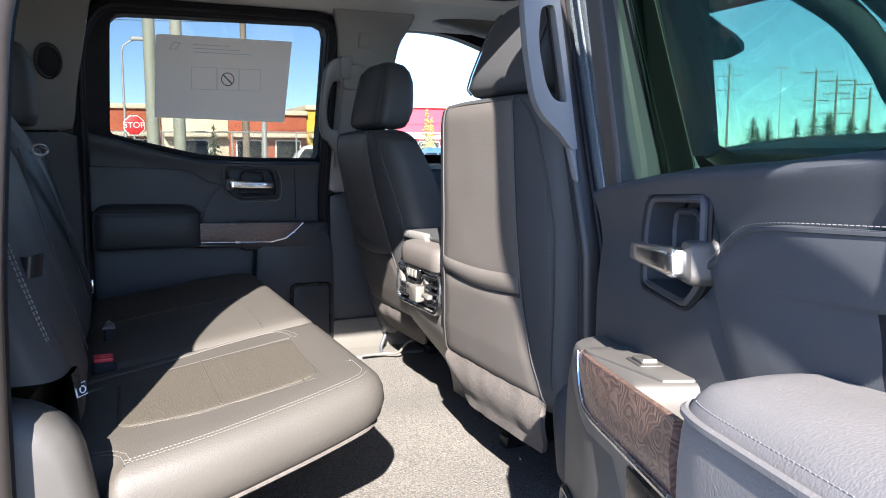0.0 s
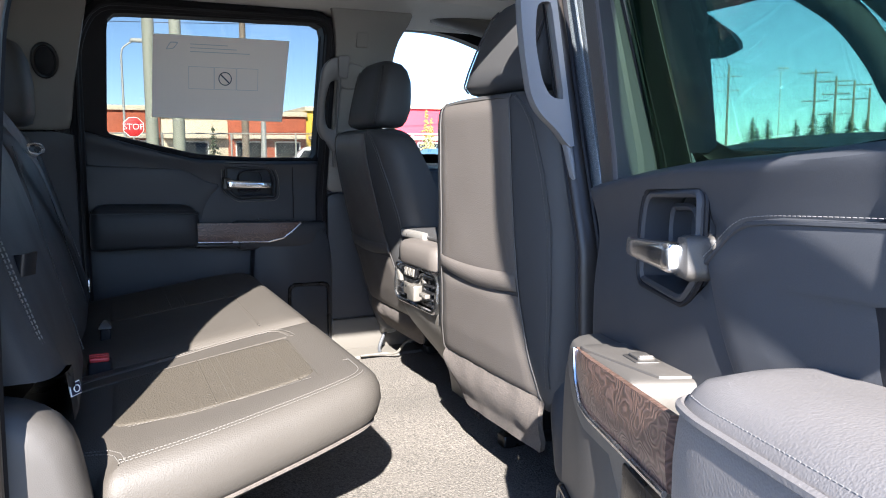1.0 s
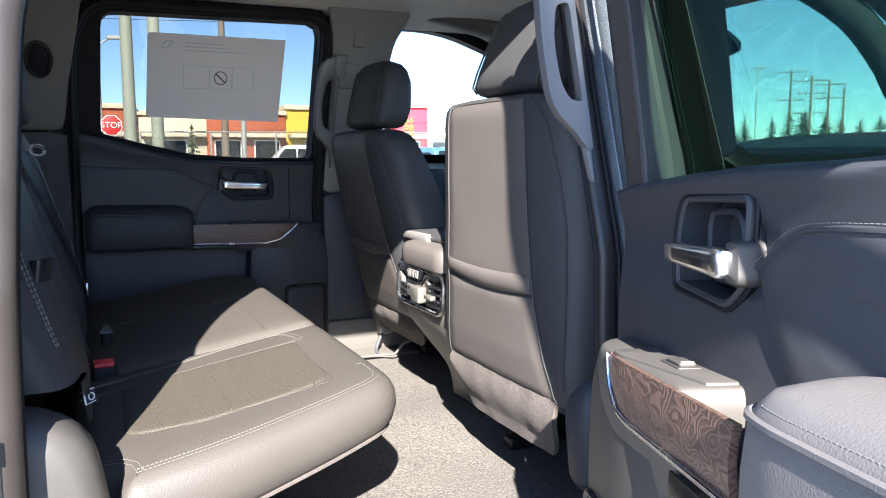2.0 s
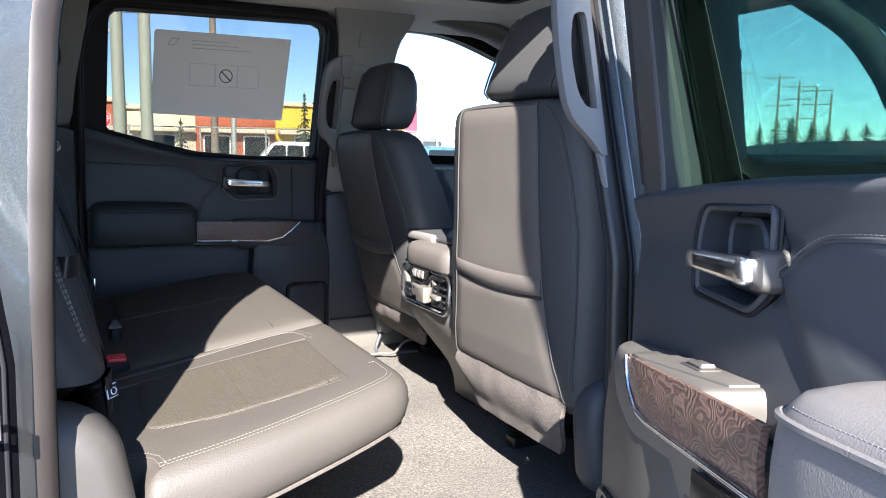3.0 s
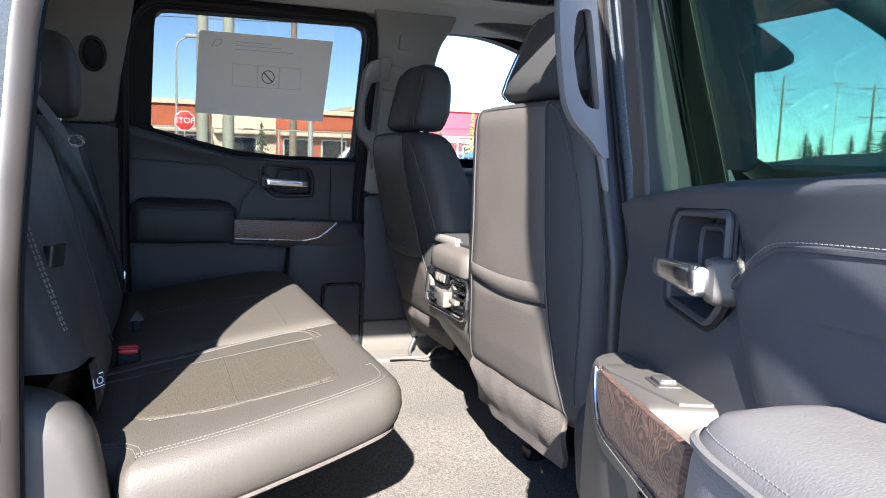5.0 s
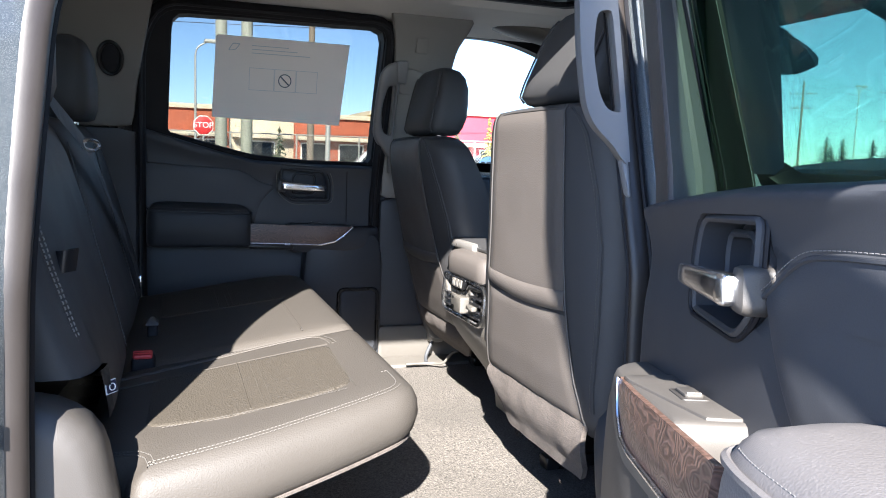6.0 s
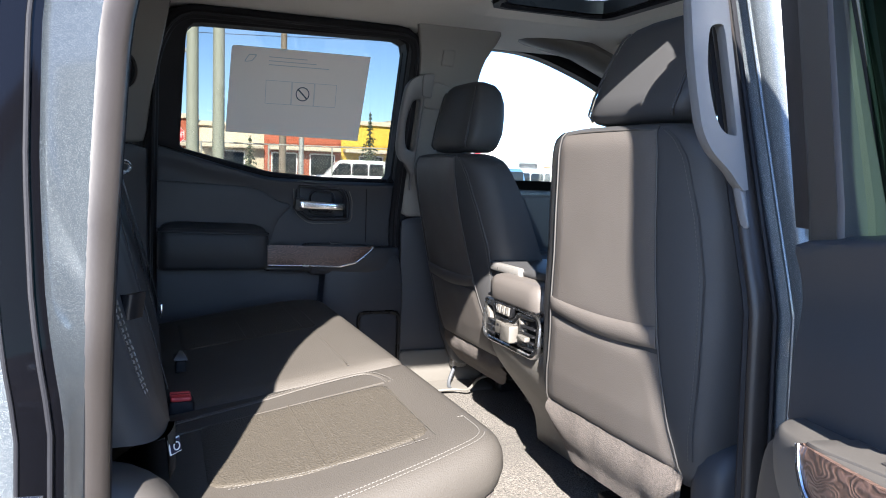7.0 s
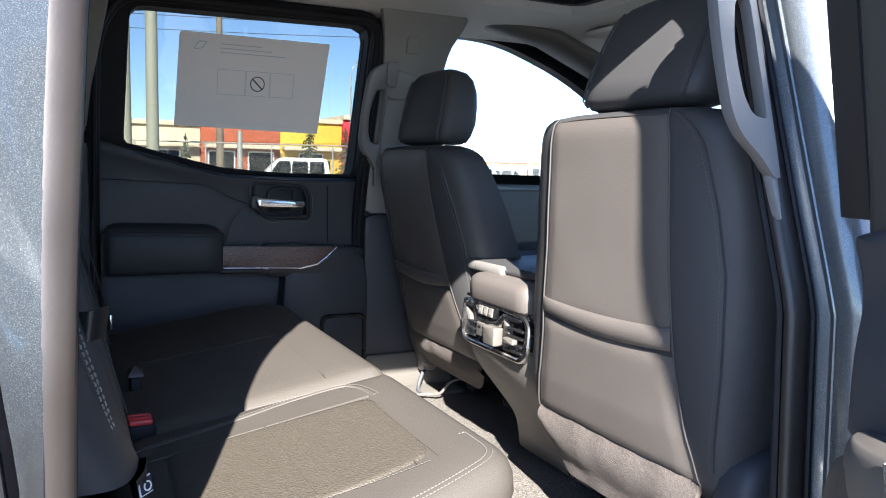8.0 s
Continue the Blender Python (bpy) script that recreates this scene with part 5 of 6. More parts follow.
part("anchor_tag", sheet(lambda s, t: Vector(tag_m[0]).lerp(Vector(tag_m[1]), s).lerp(Vector(tag_m[3]).lerp(Vector(tag_m[2]), s), t), 4, 4, -0.0015), WHITE, bench, "small white tag with a blue mark")
part("tag_mark", sheet(lambda s, t: Vector(tag_m[0]).lerp(Vector(tag_m[1]), 0.07 + 0.86 * s).lerp(Vector(tag_m[3]).lerp(Vector(tag_m[2]), 0.07 + 0.86 * s), 0.07 + 0.86 * t) + Vector((0.001, 0, 0)), 4, 4, -0.0008), TAG_BLUE, bench)
tag_u, tag_v = (Vector(tag_m[1]) - Vector(tag_m[0])) * 0.5, (Vector(tag_m[3]) - Vector(tag_m[0])) * 0.5
tag_n = tag_u.cross(tag_v).normalized()
tag_n = tag_n if tag_n.y < 0 else -tag_n
tag_c = sum((Vector(p) for p in tag_m), Vector((0, 0, 0))) / 4 + tag_n * 0.0035
part("tag_symbol", tube([tag_c + tag_u * (0.5 * math.cos(a)) + tag_v * (0.5 * math.sin(a)) for a in [k * math.pi / 8 for k in range(16)]], 0.0009, 5, True), WHITE, bench, "white round symbol")
# moulded end cover and base frame
endc = resample(rounded([(-0.78, 0.76), (-0.78, 1.125), (-0.51, 1.125), (-0.452, 1.085), (-0.428, 0.95), (-0.42, 0.76)], [0.01, 0.03, 0.05, 0.08, 0.1, 0.02], 8), 60)
part("end_cover", slab(endc, -0.765, -0.665, 0.030, xz), PLASTIC_MID, bench, "grey plastic end cover", sharp=60)
part("base_frame", block(-0.74, -0.56, FLOOR, -0.46, 0.66, 0.93, 0.02, 0.01), BLACK, bench, "black base frame")
for y in (-0.55, -0.16, 0.20, 0.60):
    part("hinge_arm", tube([(-0.46, y, 0.80), (-0.30, y, 0.86), (-0.15, y, 0.915)], 0.013, 8), BLACK, bench)

# buckles
for y, lab in ((-0.150, "red-button seat belt buckle on the bench"),):
    bk = thing("seat_belt_buckle", lab, "seat belt buckle", (-0.415, y, 0.99), group="seat belt buckles")
    part("housing", block(-0.447, y - 0.024, 0.980, -0.402, y + 0.024, 1.026, 0.008, 0.006), BLACK_RUBBER, bk, "black housing")
    part("release_button", block(-0.443, y - 0.021, 1.024, -0.407, y + 0.021, 1.033, 0.004, 0.003), RED, bk, "red release button")
    for q in (-0.008, 0.008):
        part("button_rib", block(-0.443, y + q - 0.002, 1.033, -0.410, y + q + 0.002, 1.0345, 0.001, 0.0006), RED, bk)

# stalk of the middle belt, with a grey stitched tip
stalk = thing("seat_belt_stalk", "black belt stalk with a grey tip on the bench", "seat belt", (-0.42, 0.10, 0.99))
part("webbing", block(-0.424, 0.082, 0.980, -0.402, 0.121, 1.036, 0.006, 0.004), BLACK_RUBBER, stalk)
part("tip", loft([[Vector((-0.413 + a * k, 0.1015 + b * k, z)) for a, b in ((-0.014, -0.021), (0.014, -0.021), (0.014, 0.021), (-0.014, 0.021))] for z, k in ((1.037, 1.0), (1.041, 0.95), (1.054, 0.2))]), PLASTIC_MID, stalk, "grey stitched tip")
# belts
belt = thing("seat_belt", "dark grey seat belt hanging over the rear bench", "seat belt", (-0.6, -0.5, 1.05))
line = smooth_line([(-0.60, -0.36, 1.62), (-0.57, -0.26, 1.52), (-0.543, -0.15, 1.466), (-0.526, -0.067, 1.429), (-0.515, 0.024, 1.387), (-0.494, 0.12, 1.300), (-0.474, 0.23, 1.222), (-0.448, 0.30, 1.110)], 50)
part("webbing", tube(line, 0.022, 8, flat=0.06, up=(1, 0, 0.25)), BELT, belt)
part("belt_guide", tube([Vector((-0.520 + 0.012 * math.cos(a), -0.067 + 0.034 * math.cos(a), 1.436 + 0.010 * math.sin(a))) for a in [k * math.pi / 10 for k in range(20)]], 0.004, 8, True), SATIN, belt, "steel wire belt guide")
part("latch_plate", block(-0.449, 0.292, 1.088, -0.442, 0.316, 1.120, 0.003, 0.002), SATIN, belt, "steel latch plate")
belt2 = thing("seat_belt", "driver's seat belt anchored at the far sill", "seat belt", (0.45, 0.70, 0.74))
part("webbing", tube(smooth_line([(0.50, 0.735, 0.825), (0.47, 0.715, 0.80), (0.445, 0.69, 0.765), (0.44, 0.665, 0.752)], 20), 0.006, 6), BELT, belt2)
part("anchor", block(0.465, 0.715, 0.805, 0.52, 0.75, 0.845, 0.012, 0.010), PLASTIC_SILVER, belt2, "pale plastic anchor cover")
part("anchor_bar", tube(smooth_line([(0.36, 0.64, 0.756), (0.44, 0.632, 0.758), (0.475, 0.60, 0.765), (0.50, 0.585, 0.80), (0.53, 0.58, 0.81)], 24), 0.0045, 8), PLASTIC_GREY, belt2)


# ---- centre console ----
console = thing("centre_console", "grey plastic centre console with rear vents and switches", "console", (0.6, 0.02, FLOOR))
side = resample(rounded([(0.455, FLOOR + 0.02), (0.445, 0.85), (0.325, 1.00), (0.300, 1.06), (0.318, 1.165), (0.345, 1.185), (1.15, 1.185), (1.25, FLOOR + 0.02)], [0.02, 0.06, 0.05, 0.05, 0.03, 0.03, 0.05, 0.02], 6), 80)
part("body", slab(side, -0.166, 0.120, 0.016, xz), PLASTIC_GREY, console, "grey-brown plastic body", sharp=60)
pad = bmesh.new()
pillow(pad, resample(rounded([(0.292, -0.150), (0.292, 0.105), (0.70, 0.118), (0.70, -0.162)], [0.035, 0.035, 0.03, 0.03], 6), 60), [(1.150, 0.004), (1.155, 0.0), (1.188, 0.0), (1.199, 0.004), (1.206, 0.012), (1.209, 0.022)], xy)
part("armrest_pad", pad, BACK_VINYL, console, "padded rear edge of the armrest", sharp=60)
part("lid", block(0.345, -0.160, 1.205, 0.74, 0.205, 1.228, 0.03, 0.010), LEATHER_SMOOTH, console, "padded leather lid", sharp=60)
part("lid_edge", block(0.335, 0.02, 1.205, 0.36, 0.185, 1.226, 0.008, 0.006), PLASTIC_SILVER, console, "pale edge of the lid")
part("tray", block(0.74, -0.15, 1.187, 1.10, 0.11, 1.194, 0.02, 0.003), BLACK, console, "black cup tray")


def con(a, b, h):
    """a across (far to near), b up, h out of the console's back."""
    return Vector((0.300 + 0.10 * abs(b - 1.085) - h, 0.025 - a, b))


bez = rounded([(-0.095, 1.149), (0.070, 1.152), (0.168, 1.147), (0.190, 1.130), (0.193, 1.072), (0.160, 1.047), (-0.082, 1.047), (-0.095, 1.058)], [0.004, 0.03, 0.012, 0.012, 0.014, 0.014, 0.01, 0.008])
bez_i = rounded([(-0.087, 1.142), (0.068, 1.143), (0.160, 1.139), (0.175, 1.125), (0.174, 1.077), (0.150, 1.058), (-0.078, 1.058), (-0.087, 1.064)], [0.004, 0.03, 0.010, 0.010, 0.012, 0.012, 0.008, 0.006])
part("bezel", ring(bez, bez_i, -0.004, 0.010, con, 110, bevel=0.003), SATIN, console, "satin chrome bezel")
part("recess", slab([Vector(p) for p in bez_i], -0.010, -0.002, 0.001, con), BLACK, console, "black panel")
part("top_strip", slab(rounded([(-0.092, 1.151), (-0.092, 1.158), (0.160, 1.156), (0.178, 1.148), (0.165, 1.149), (0.07, 1.154)], 0.002), 0.0, 0.004, 0.001, con), BLACK, console)
hump = rounded([(-0.085, 1.141), (-0.034, 1.140), (-0.018, 1.114), (0.062, 1.115), (0.080, 1.138), (0.160, 1.137), (0.152, 1.130), (0.092, 1.128), (0.070, 1.106), (-0.024, 1.105), (-0.042, 1.130), (-0.085, 1.132)], 0.004)
part("key_surround", slab(hump, -0.004, 0.009, 0.002, con), SATIN, console, "satin key surround")
part("key_pod", slab(rounded([(-0.028, 1.146), (0.066, 1.147), (0.048, 1.118), (-0.012, 1.117)], 0.006), 0.0, 0.012, 0.003, con), BLACK, console, "black key pod")
for k in range(3):
    part("seat_heat_key", slab(rrect(-0.014 + 0.022 * k, 1.123, 0.005 + 0.022 * k, 1.143, 0.003), 0.006, 0.016, 0.003, con), PLASTIC_GREY, console, "grey push key")
    part("key_mark", slab(rrect(-0.008 + 0.022 * k, 1.128, -0.001 + 0.022 * k, 1.136, 0.001), 0.016, 0.0166, 0.0003, con), GRAB, console)
part("usb_panel", slab(rrect(-0.022, 1.074, 0.026, 1.104, 0.003), -0.006, 0.010, 0.002, con), PLASTIC_GREY, console, "grey panel with two ports")
for k in range(2):
    part("usb_port", slab(rrect(-0.012 + 0.018 * k, 1.092, -0.002 + 0.018 * k, 1.097, 0.001), 0.0095, 0.0105, 0.0003, con), BLACK, console)
part("socket_cover", slab(rrect(0.028, 1.066, 0.076, 1.106, 0.006), -0.004, 0.022, 0.004, con), PLASTIC_GREY, console, "grey socket cover")
part("vent_cheek", slab(rounded([(-0.086, 1.128), (-0.062, 1.110), (-0.045, 1.066), (-0.086, 1.062)], 0.004), -0.006, 0.006, 0.003, con), PLASTIC_GREY, console, "grey vent cheek")
part("vent_cheek", slab(rounded([(0.084, 1.126), (0.096, 1.122), (0.128, 1.086), (0.150, 1.062), (0.084, 1.062)], 0.004), -0.006, 0.006, 0.003, con), PLASTIC_GREY, console, "grey vent cheek")
for a0, a1, n in ((0.104, 0.170, 4), (-0.060, -0.028, 3)):
    for k in range(n):
        b = 1.068 + 0.0150 * k
        part("vent_slat", slab(rrect(a0, b, a1, b + 0.004, 0.001), 0.002, 0.012, 0.001, con), BLACK, console)
part("vent_knob", slab(rrect(0.112, 1.086, 0.152, 1.097, 0.003), 0.008, 0.022, 0.003, con), PLASTIC_GREY, console)


# ---- front of the cab ----
def front_door(s):
    door = thing("front_door", "closed front car door with clear window glass", "car door", (0.9, s * 0.9, 0.5), group="front doors")
    to = lambda a, b, h: Vector((a, s * (skin_y(b) + h), b))
    low = resample(rounded([(0.40, 0.60), (0.385, 1.30), (0.41, 1.415), (1.75, 1.39), (1.62, 0.60)], [0.06, 0.1, 0.02, 0.03, 0.1]), 80)
    part("outer_skin", slab(low, -0.03, 0.006, 0.010, to), PAINT, door, "blue-grey metallic outer skin")
    outer = rounded([(0.405, 1.40), (0.425, 1.70), (0.465, 1.90), (0.75, 1.90), (1.10, 1.78), (1.45, 1.57), (1.76, 1.38)], [0.02, 0.1, 0.06, 0.2, 0.2, 0.2, 0.02], 6)
    inner = rounded([(0.444, 1.43), (0.446, 1.68), (0.480, 1.848), (0.72, 1.855), (1.06, 1.745), (1.36, 1.545), (1.52, 1.42)], [0.02, 0.1, 0.05, 0.2, 0.2, 0.1, 0.03], 6)
    part("window_frame", ring(outer, inner, -0.05, 0.006, to, 100, bevel=0.006), FRAME_BLACK, door, "black window frame")
    part("pillar_cover", slab(resample(rounded([(0.318, 1.425), (0.325, 1.90), (0.442, 1.90), (0.438, 1.425)], 0.01), 40), 0.0, 0.012, 0.003, to), PIANO, door, "black gloss pillar cover")
    part("glass", slab([Vector(p) for p in inset(inner, -0.01)], -0.026, -0.022, 0.0005, to), CLEAR, door, "clear side glass")
    trim = resample(rounded([(0.50, 0.66), (0.48, 1.375), (1.55, 1.375), (1.60, 0.66)], [0.05, 0.03, 0.05, 0.05]), 60)
    part("trim_panel", slab(trim, -0.17, -0.035, 0.03, to), PLASTIC, door, "grey inner trim panel", sharp=60)
    part("armrest", block(0.62, s * 0.74 if s > 0 else -0.84, 1.10, 1.20, 0.84 if s > 0 else -0.74, 1.18, 0.03, 0.02), PLASTIC, door)
    mir = bmesh.new()
    pillow(mir, resample(rrect(1.33, s * 1.06 if s > 0 else -1.30, 1.47, 1.30 if s > 0 else -1.06, 0.05), 40), [(1.40, 0.02), (1.42, 0.004), (1.50, 0.0), (1.57, 0.004), (1.60, 0.02)], xy)
    m = part("side_mirror", mir, BLACK, door, "black side mirror housing")
    part("mirror_arm", block(1.36, s * 0.96 if s > 0 else -1.08, 1.44, 1.42, 1.08 if s > 0 else -0.96, 1.48, 0.01, 0.008), BLACK, m)


for s in (-1, 1):
    front_door(s)
    pil = bmesh.new()
    tube([(0.62, s * 0.66, 1.893), (0.85, s * 0.655, 1.858), (1.08, s * 0.665, 1.775), (1.42, s * 0.71, 1.565), (1.72, s * 0.775, 1.37)], [0.026, 0.032, 0.036, 0.040, 0.045], 16, bm=pil, flat=2.3, up=(0, 1, 0))
    solid("trim_windscreen_pillar", pil, PLASTIC_GREY, "grey windscreen pillar trim", "trim", "structure")

pillar_grab = thing("grab_handle", "dark plastic grab handle on the windscreen pillar", "grab handle", (1.0, -0.66, 1.5))
part("bar", tube(smooth_line([(0.66, -0.66, 1.80), (0.82, -0.66, 1.755), (0.96, -0.665, 1.70), (1.06, -0.67, 1.62), (1.12, -0.68, 1.54), (1.22, -0.70, 1.47)], 30), 0.032, 10), PLASTIC, pillar_grab)
part("mount", tube([(1.22, -0.70, 1.47), (1.30, -0.73, 1.52)], 0.03, 10), PLASTIC, pillar_grab)

windscreen = thing("window_windscreen", "clear laminated windscreen", "window", (1.45, 0, 1.40), kind="structure")
part("pane", sheet(lambda s, t: (1.20 + 0.60 * (1 - t) + 0.05 * (1 - (2 * s - 1) ** 2), (-0.70 - 0.08 * (1 - t)) + (1.40 + 0.16 * (1 - t)) * s, 1.42 + 0.44 * t), 20, 10, 0.005), CLEAR, windscreen)
dash = thing("dashboard", "dark plastic dashboard under the windscreen", "dashboard", (1.5, 0, 0.8))
prof = resample(rounded([(1.20, 0.78), (1.24, 1.18), (1.34, 1.32), (1.70, 1.40), (1.80, 1.36), (1.80, 0.78)], [0.03, 0.06, 0.06, 0.05, 0.03, 0.02], 6), 60)
part("body", slab(prof, -0.78, 0.78, 0.02, xz), PLASTIC, dash, sharp=60)
hood = bmesh.new()
hp = resample(rounded([(1.78, 1.30), (1.80, 1.42), (2.30, 1.475), (2.90, 1.46), (3.10, 1.28), (3.10, 0.60), (1.78, 0.60)], [0.02, 0.05, 0.2, 0.15, 0.1, 0.05, 0.02], 6), 70)
solid("bonnet", slab(hp, -0.90, 0.90, 0.05, xz, hood), PAINT, "blue-grey metallic bonnet in front of the windscreen", "bonnet", "structure", sharp=60)
solid("trim_cowl", sheet(lambda a, b: (1.79 + 0.45 * b, -0.84 + 1.68 * a, 1.450 + 0.058 * b - 0.03 * (2 * a - 1) ** 4), 20, 8, -0.02), BLACK_RUBBER, "black plastic cowl below the windscreen", "trim", "structure")
mirror = thing("rear_view_mirror", "black rear-view mirror on the windscreen", "mirror", (1.26, -0.02, 1.68))
part("housing", pillow(bmesh.new(), resample(rounded([(-0.092, 1.717), (-0.044, 1.772), (0.038, 1.835), (0.10, 1.86), (0.17, 1.86), (0.17, 1.71), (0.094, 1.697), (0.037, 1.706), (-0.026, 1.700)], [0.008, 0.05, 0.05, 0.03, 0.02, 0.03, 0.02, 0.02, 0.03]), 40), [(1.255, 0.004), (1.26, 0.0), (1.28, 0.01), (1.30, 0.03)], yz), BLACK, mirror)
part("stem", tube([(1.29, 0.10, 1.76), (1.31, 0.10, 1.81)], 0.018, 8), BLACK, mirror)
for s in (-1, 1):
    visor = bmesh.new()
    slab(rrect(0.93, s * 0.12 if s > 0 else -0.58, 1.12, 0.58 if s > 0 else -0.12, 0.03), 1.858, 1.874, 0.008, bm=visor)
    solid("sun_visor", visor, HEADLINER, "grey folded sun visor under the headliner", "sun visor")


# ---- outside ----
def ground_z(x, y):
    up = 0.036 * max(0.0, x - 30) if x > 30 else 0.0
    return min(up, 3.0) + 0.02 * noise.noise((x * 0.1, y * 0.1, 0))


solid("ground", sheet(lambda s, t: ((2 * s - 1) * 500 * abs(2 * s - 1), (2 * t - 1) * 500 * abs(2 * t - 1), ground_z((2 * s - 1) * 500 * abs(2 * s - 1), (2 * t - 1) * 500 * abs(2 * t - 1))), 90, 90, 0.3), ASPHALT, "grey asphalt car park and road", "ground", "structure")


def post(x, y, h, r, mat, name, label, cat, top=0.0):
    g = ground_z(x, y)
    return solid(name, tube([(x, y, g - 0.1), (x, y, g + h * 0.5), (x, y, g + h)], [r, r * 0.95, r * 0.88], 14), mat, label, cat)


post(1.16, 25, 9, 0.20, POST_GREEN, "sign_post", "thick pale painted steel post in the car park", "post")
post(1.98, 25, 9, 0.20, POST_GREEN, "sign_post", "thick pale painted steel post in the car park", "post")
post(4.73, 25, 2.6, 0.10, POLE_GREY, "bollard_post", "short grey galvanised fence post", "post")


def utility_pole(x, y, h, arms, mat=POLE_WOOD, base=None):
    g = ground_z(x, y) if base is None else base
    pole = thing("utility_pole", "weathered wooden utility pole with crossarms", "utility pole", (x, y, g), group="utility poles")
    part("pole", tube([(x, y, g - 0.3), (x, y, g + h)], [0.17, 0.11], 10), mat, pole)
    d = Vector((y, -x, 0)).normalized()
    for z, w in arms:
        a, b = Vector((x, y, g + z)) - d * w, Vector((x, y, g + z)) + d * w
        part("crossarm", tube([a, b], 0.055, 6), mat, pole)
        for f in (0.05, 0.3, 0.7, 0.95):
            p = a.lerp(b, f)
            part("insulator", tube([p, p + Vector((0, 0, 0.25))], 0.035, 6), POLE_GREY, pole)
    return pole


utility_pole(5.3, 32, 11, [(9.5, 1.2)])
utility_pole(29.0, 45, 12, [(10.5, 1.2)])
for x, y, top, arms in ((75, 76.5, 13.2, (1.6, 3.4)), (75, 63.0, 11.2, (0.4, 3.6)), (75, 60.2, 10.2, (0.6, 2.0, 4.2)), (75, 57.9, 9.5, (0.5, 2.0)), (75, 56.0, 8.5, ())):
    g = ground_z(x, y)
    utility_pole(x, y, top - g, [(top - g - a, 1.7 if i != 1 else 1.4) for i, a in enumerate(arms)])


def street_lamp(x, y, h, arm, label):
    g = ground_z(x, y)
    lamp = thing("street_lamp", label, "street lamp", (x, y, g), group="street lamps")
    part("pole", tube([(x, y, g), (x, y, g + h * 0.9)], [0.075, 0.05], 10), POLE_GREY, lamp)
    for s in arm:
        part("arm", tube(smooth_line([(x, y, g + h * 0.88), (x + 0.1 * s, y, g + h * 0.95), (x + 0.6 * s, y, g + h)], 12), 0.042, 8), POLE_GREY, lamp)
        part("head", pillow(bmesh.new(), resample(rrect(x + 0.5 * s - 0.1, y - 0.15, x + 0.5 * s + 0.7, y + 0.15, 0.1), 20), [(g + h - 0.06, 0.02), (g + h, 0), (g + h + 0.12, 0.06)], xy), POLE_GREY, lamp)


street_lamp(0.75, 40, 7.1, (1,), "curved grey street lamp behind the fence")
street_lamp(75, 68.0, 10.2, (-1, 1), "grey double street lamp by the road")
street_lamp(18, 52, 9.0, (1,), "curved grey street lamp behind the fence")

# stop sign
stop = thing("stop_sign", "red octagonal stop sign on a steel post", "stop sign", (0.62, 25.6, 0))
octo = [Vector((0.62 + 0.345 * math.cos(math.pi / 8 + k * math.pi / 4), 2.38 + 0.345 * math.sin(math.pi / 8 + k * math.pi / 4))) for k in range(8)]
part("post", tube([(0.62, 25.64, 0), (0.62, 25.64, 2.7)], 0.03, 8), POLE_GREY, stop)
part("border", slab(octo, 25.606, 25.618, 0.001, xz), SIGN_WHITE, stop, "white border")
part("plate", slab(inset(octo, 0.022), 25.598, 25.605, 0.001, xz), SIGN_RED, stop, "red face")
cu = bpy.data.curves.new("lettering", "FONT")
cu.body, cu.size, cu.align_x, cu.align_y, cu.extrude = "STOP", 0.27, "CENTER", "CENTER", 0.002
tmp = new("lettering_source", cu)
bpy.context.view_layer.update()
me = bpy.data.meshes.new_from_object(tmp)
bpy.data.objects.remove(tmp)
bm = bmesh.new()
bm.from_mesh(me)
bm.transform(Matrix.Translation((0.62, 25.594, 2.38)) @ Matrix.Rotation(math.pi / 2, 4, "X"))
part("lettering", bm, SIGN_WHITE, stop, "white letters STOP")

# chain-link fence
fence = thing("fence", "chain-link fence with grey steel posts and rails", "fence", (6, 30, 0))
for k in range(12):
    x = -6 + 2.6 * k
    part("post", tube([(x, 30, 0), (x, 30, 2.35)], 0.035, 8), POLE_GREY, fence)
part("top_rail", tube([(-6, 30, 2.25), (22.6, 30, 2.45)], 0.028, 8), POLE_GREY, fence)
mesh_wire = bmesh.new()
for k in range(220):
    x = -6 + 0.13 * k
    for d in (-1, 1):
        a, b = Vector((x, 30, 0.1)), Vector((x + d * 1.9, 30, 2.25))
        tube([a, b], 0.0028, 3, bm=mesh_wire)
tagged(part("wire_mesh", mesh_wire, POLE_GREY, fence, "woven wire mesh"), kind="stuff")

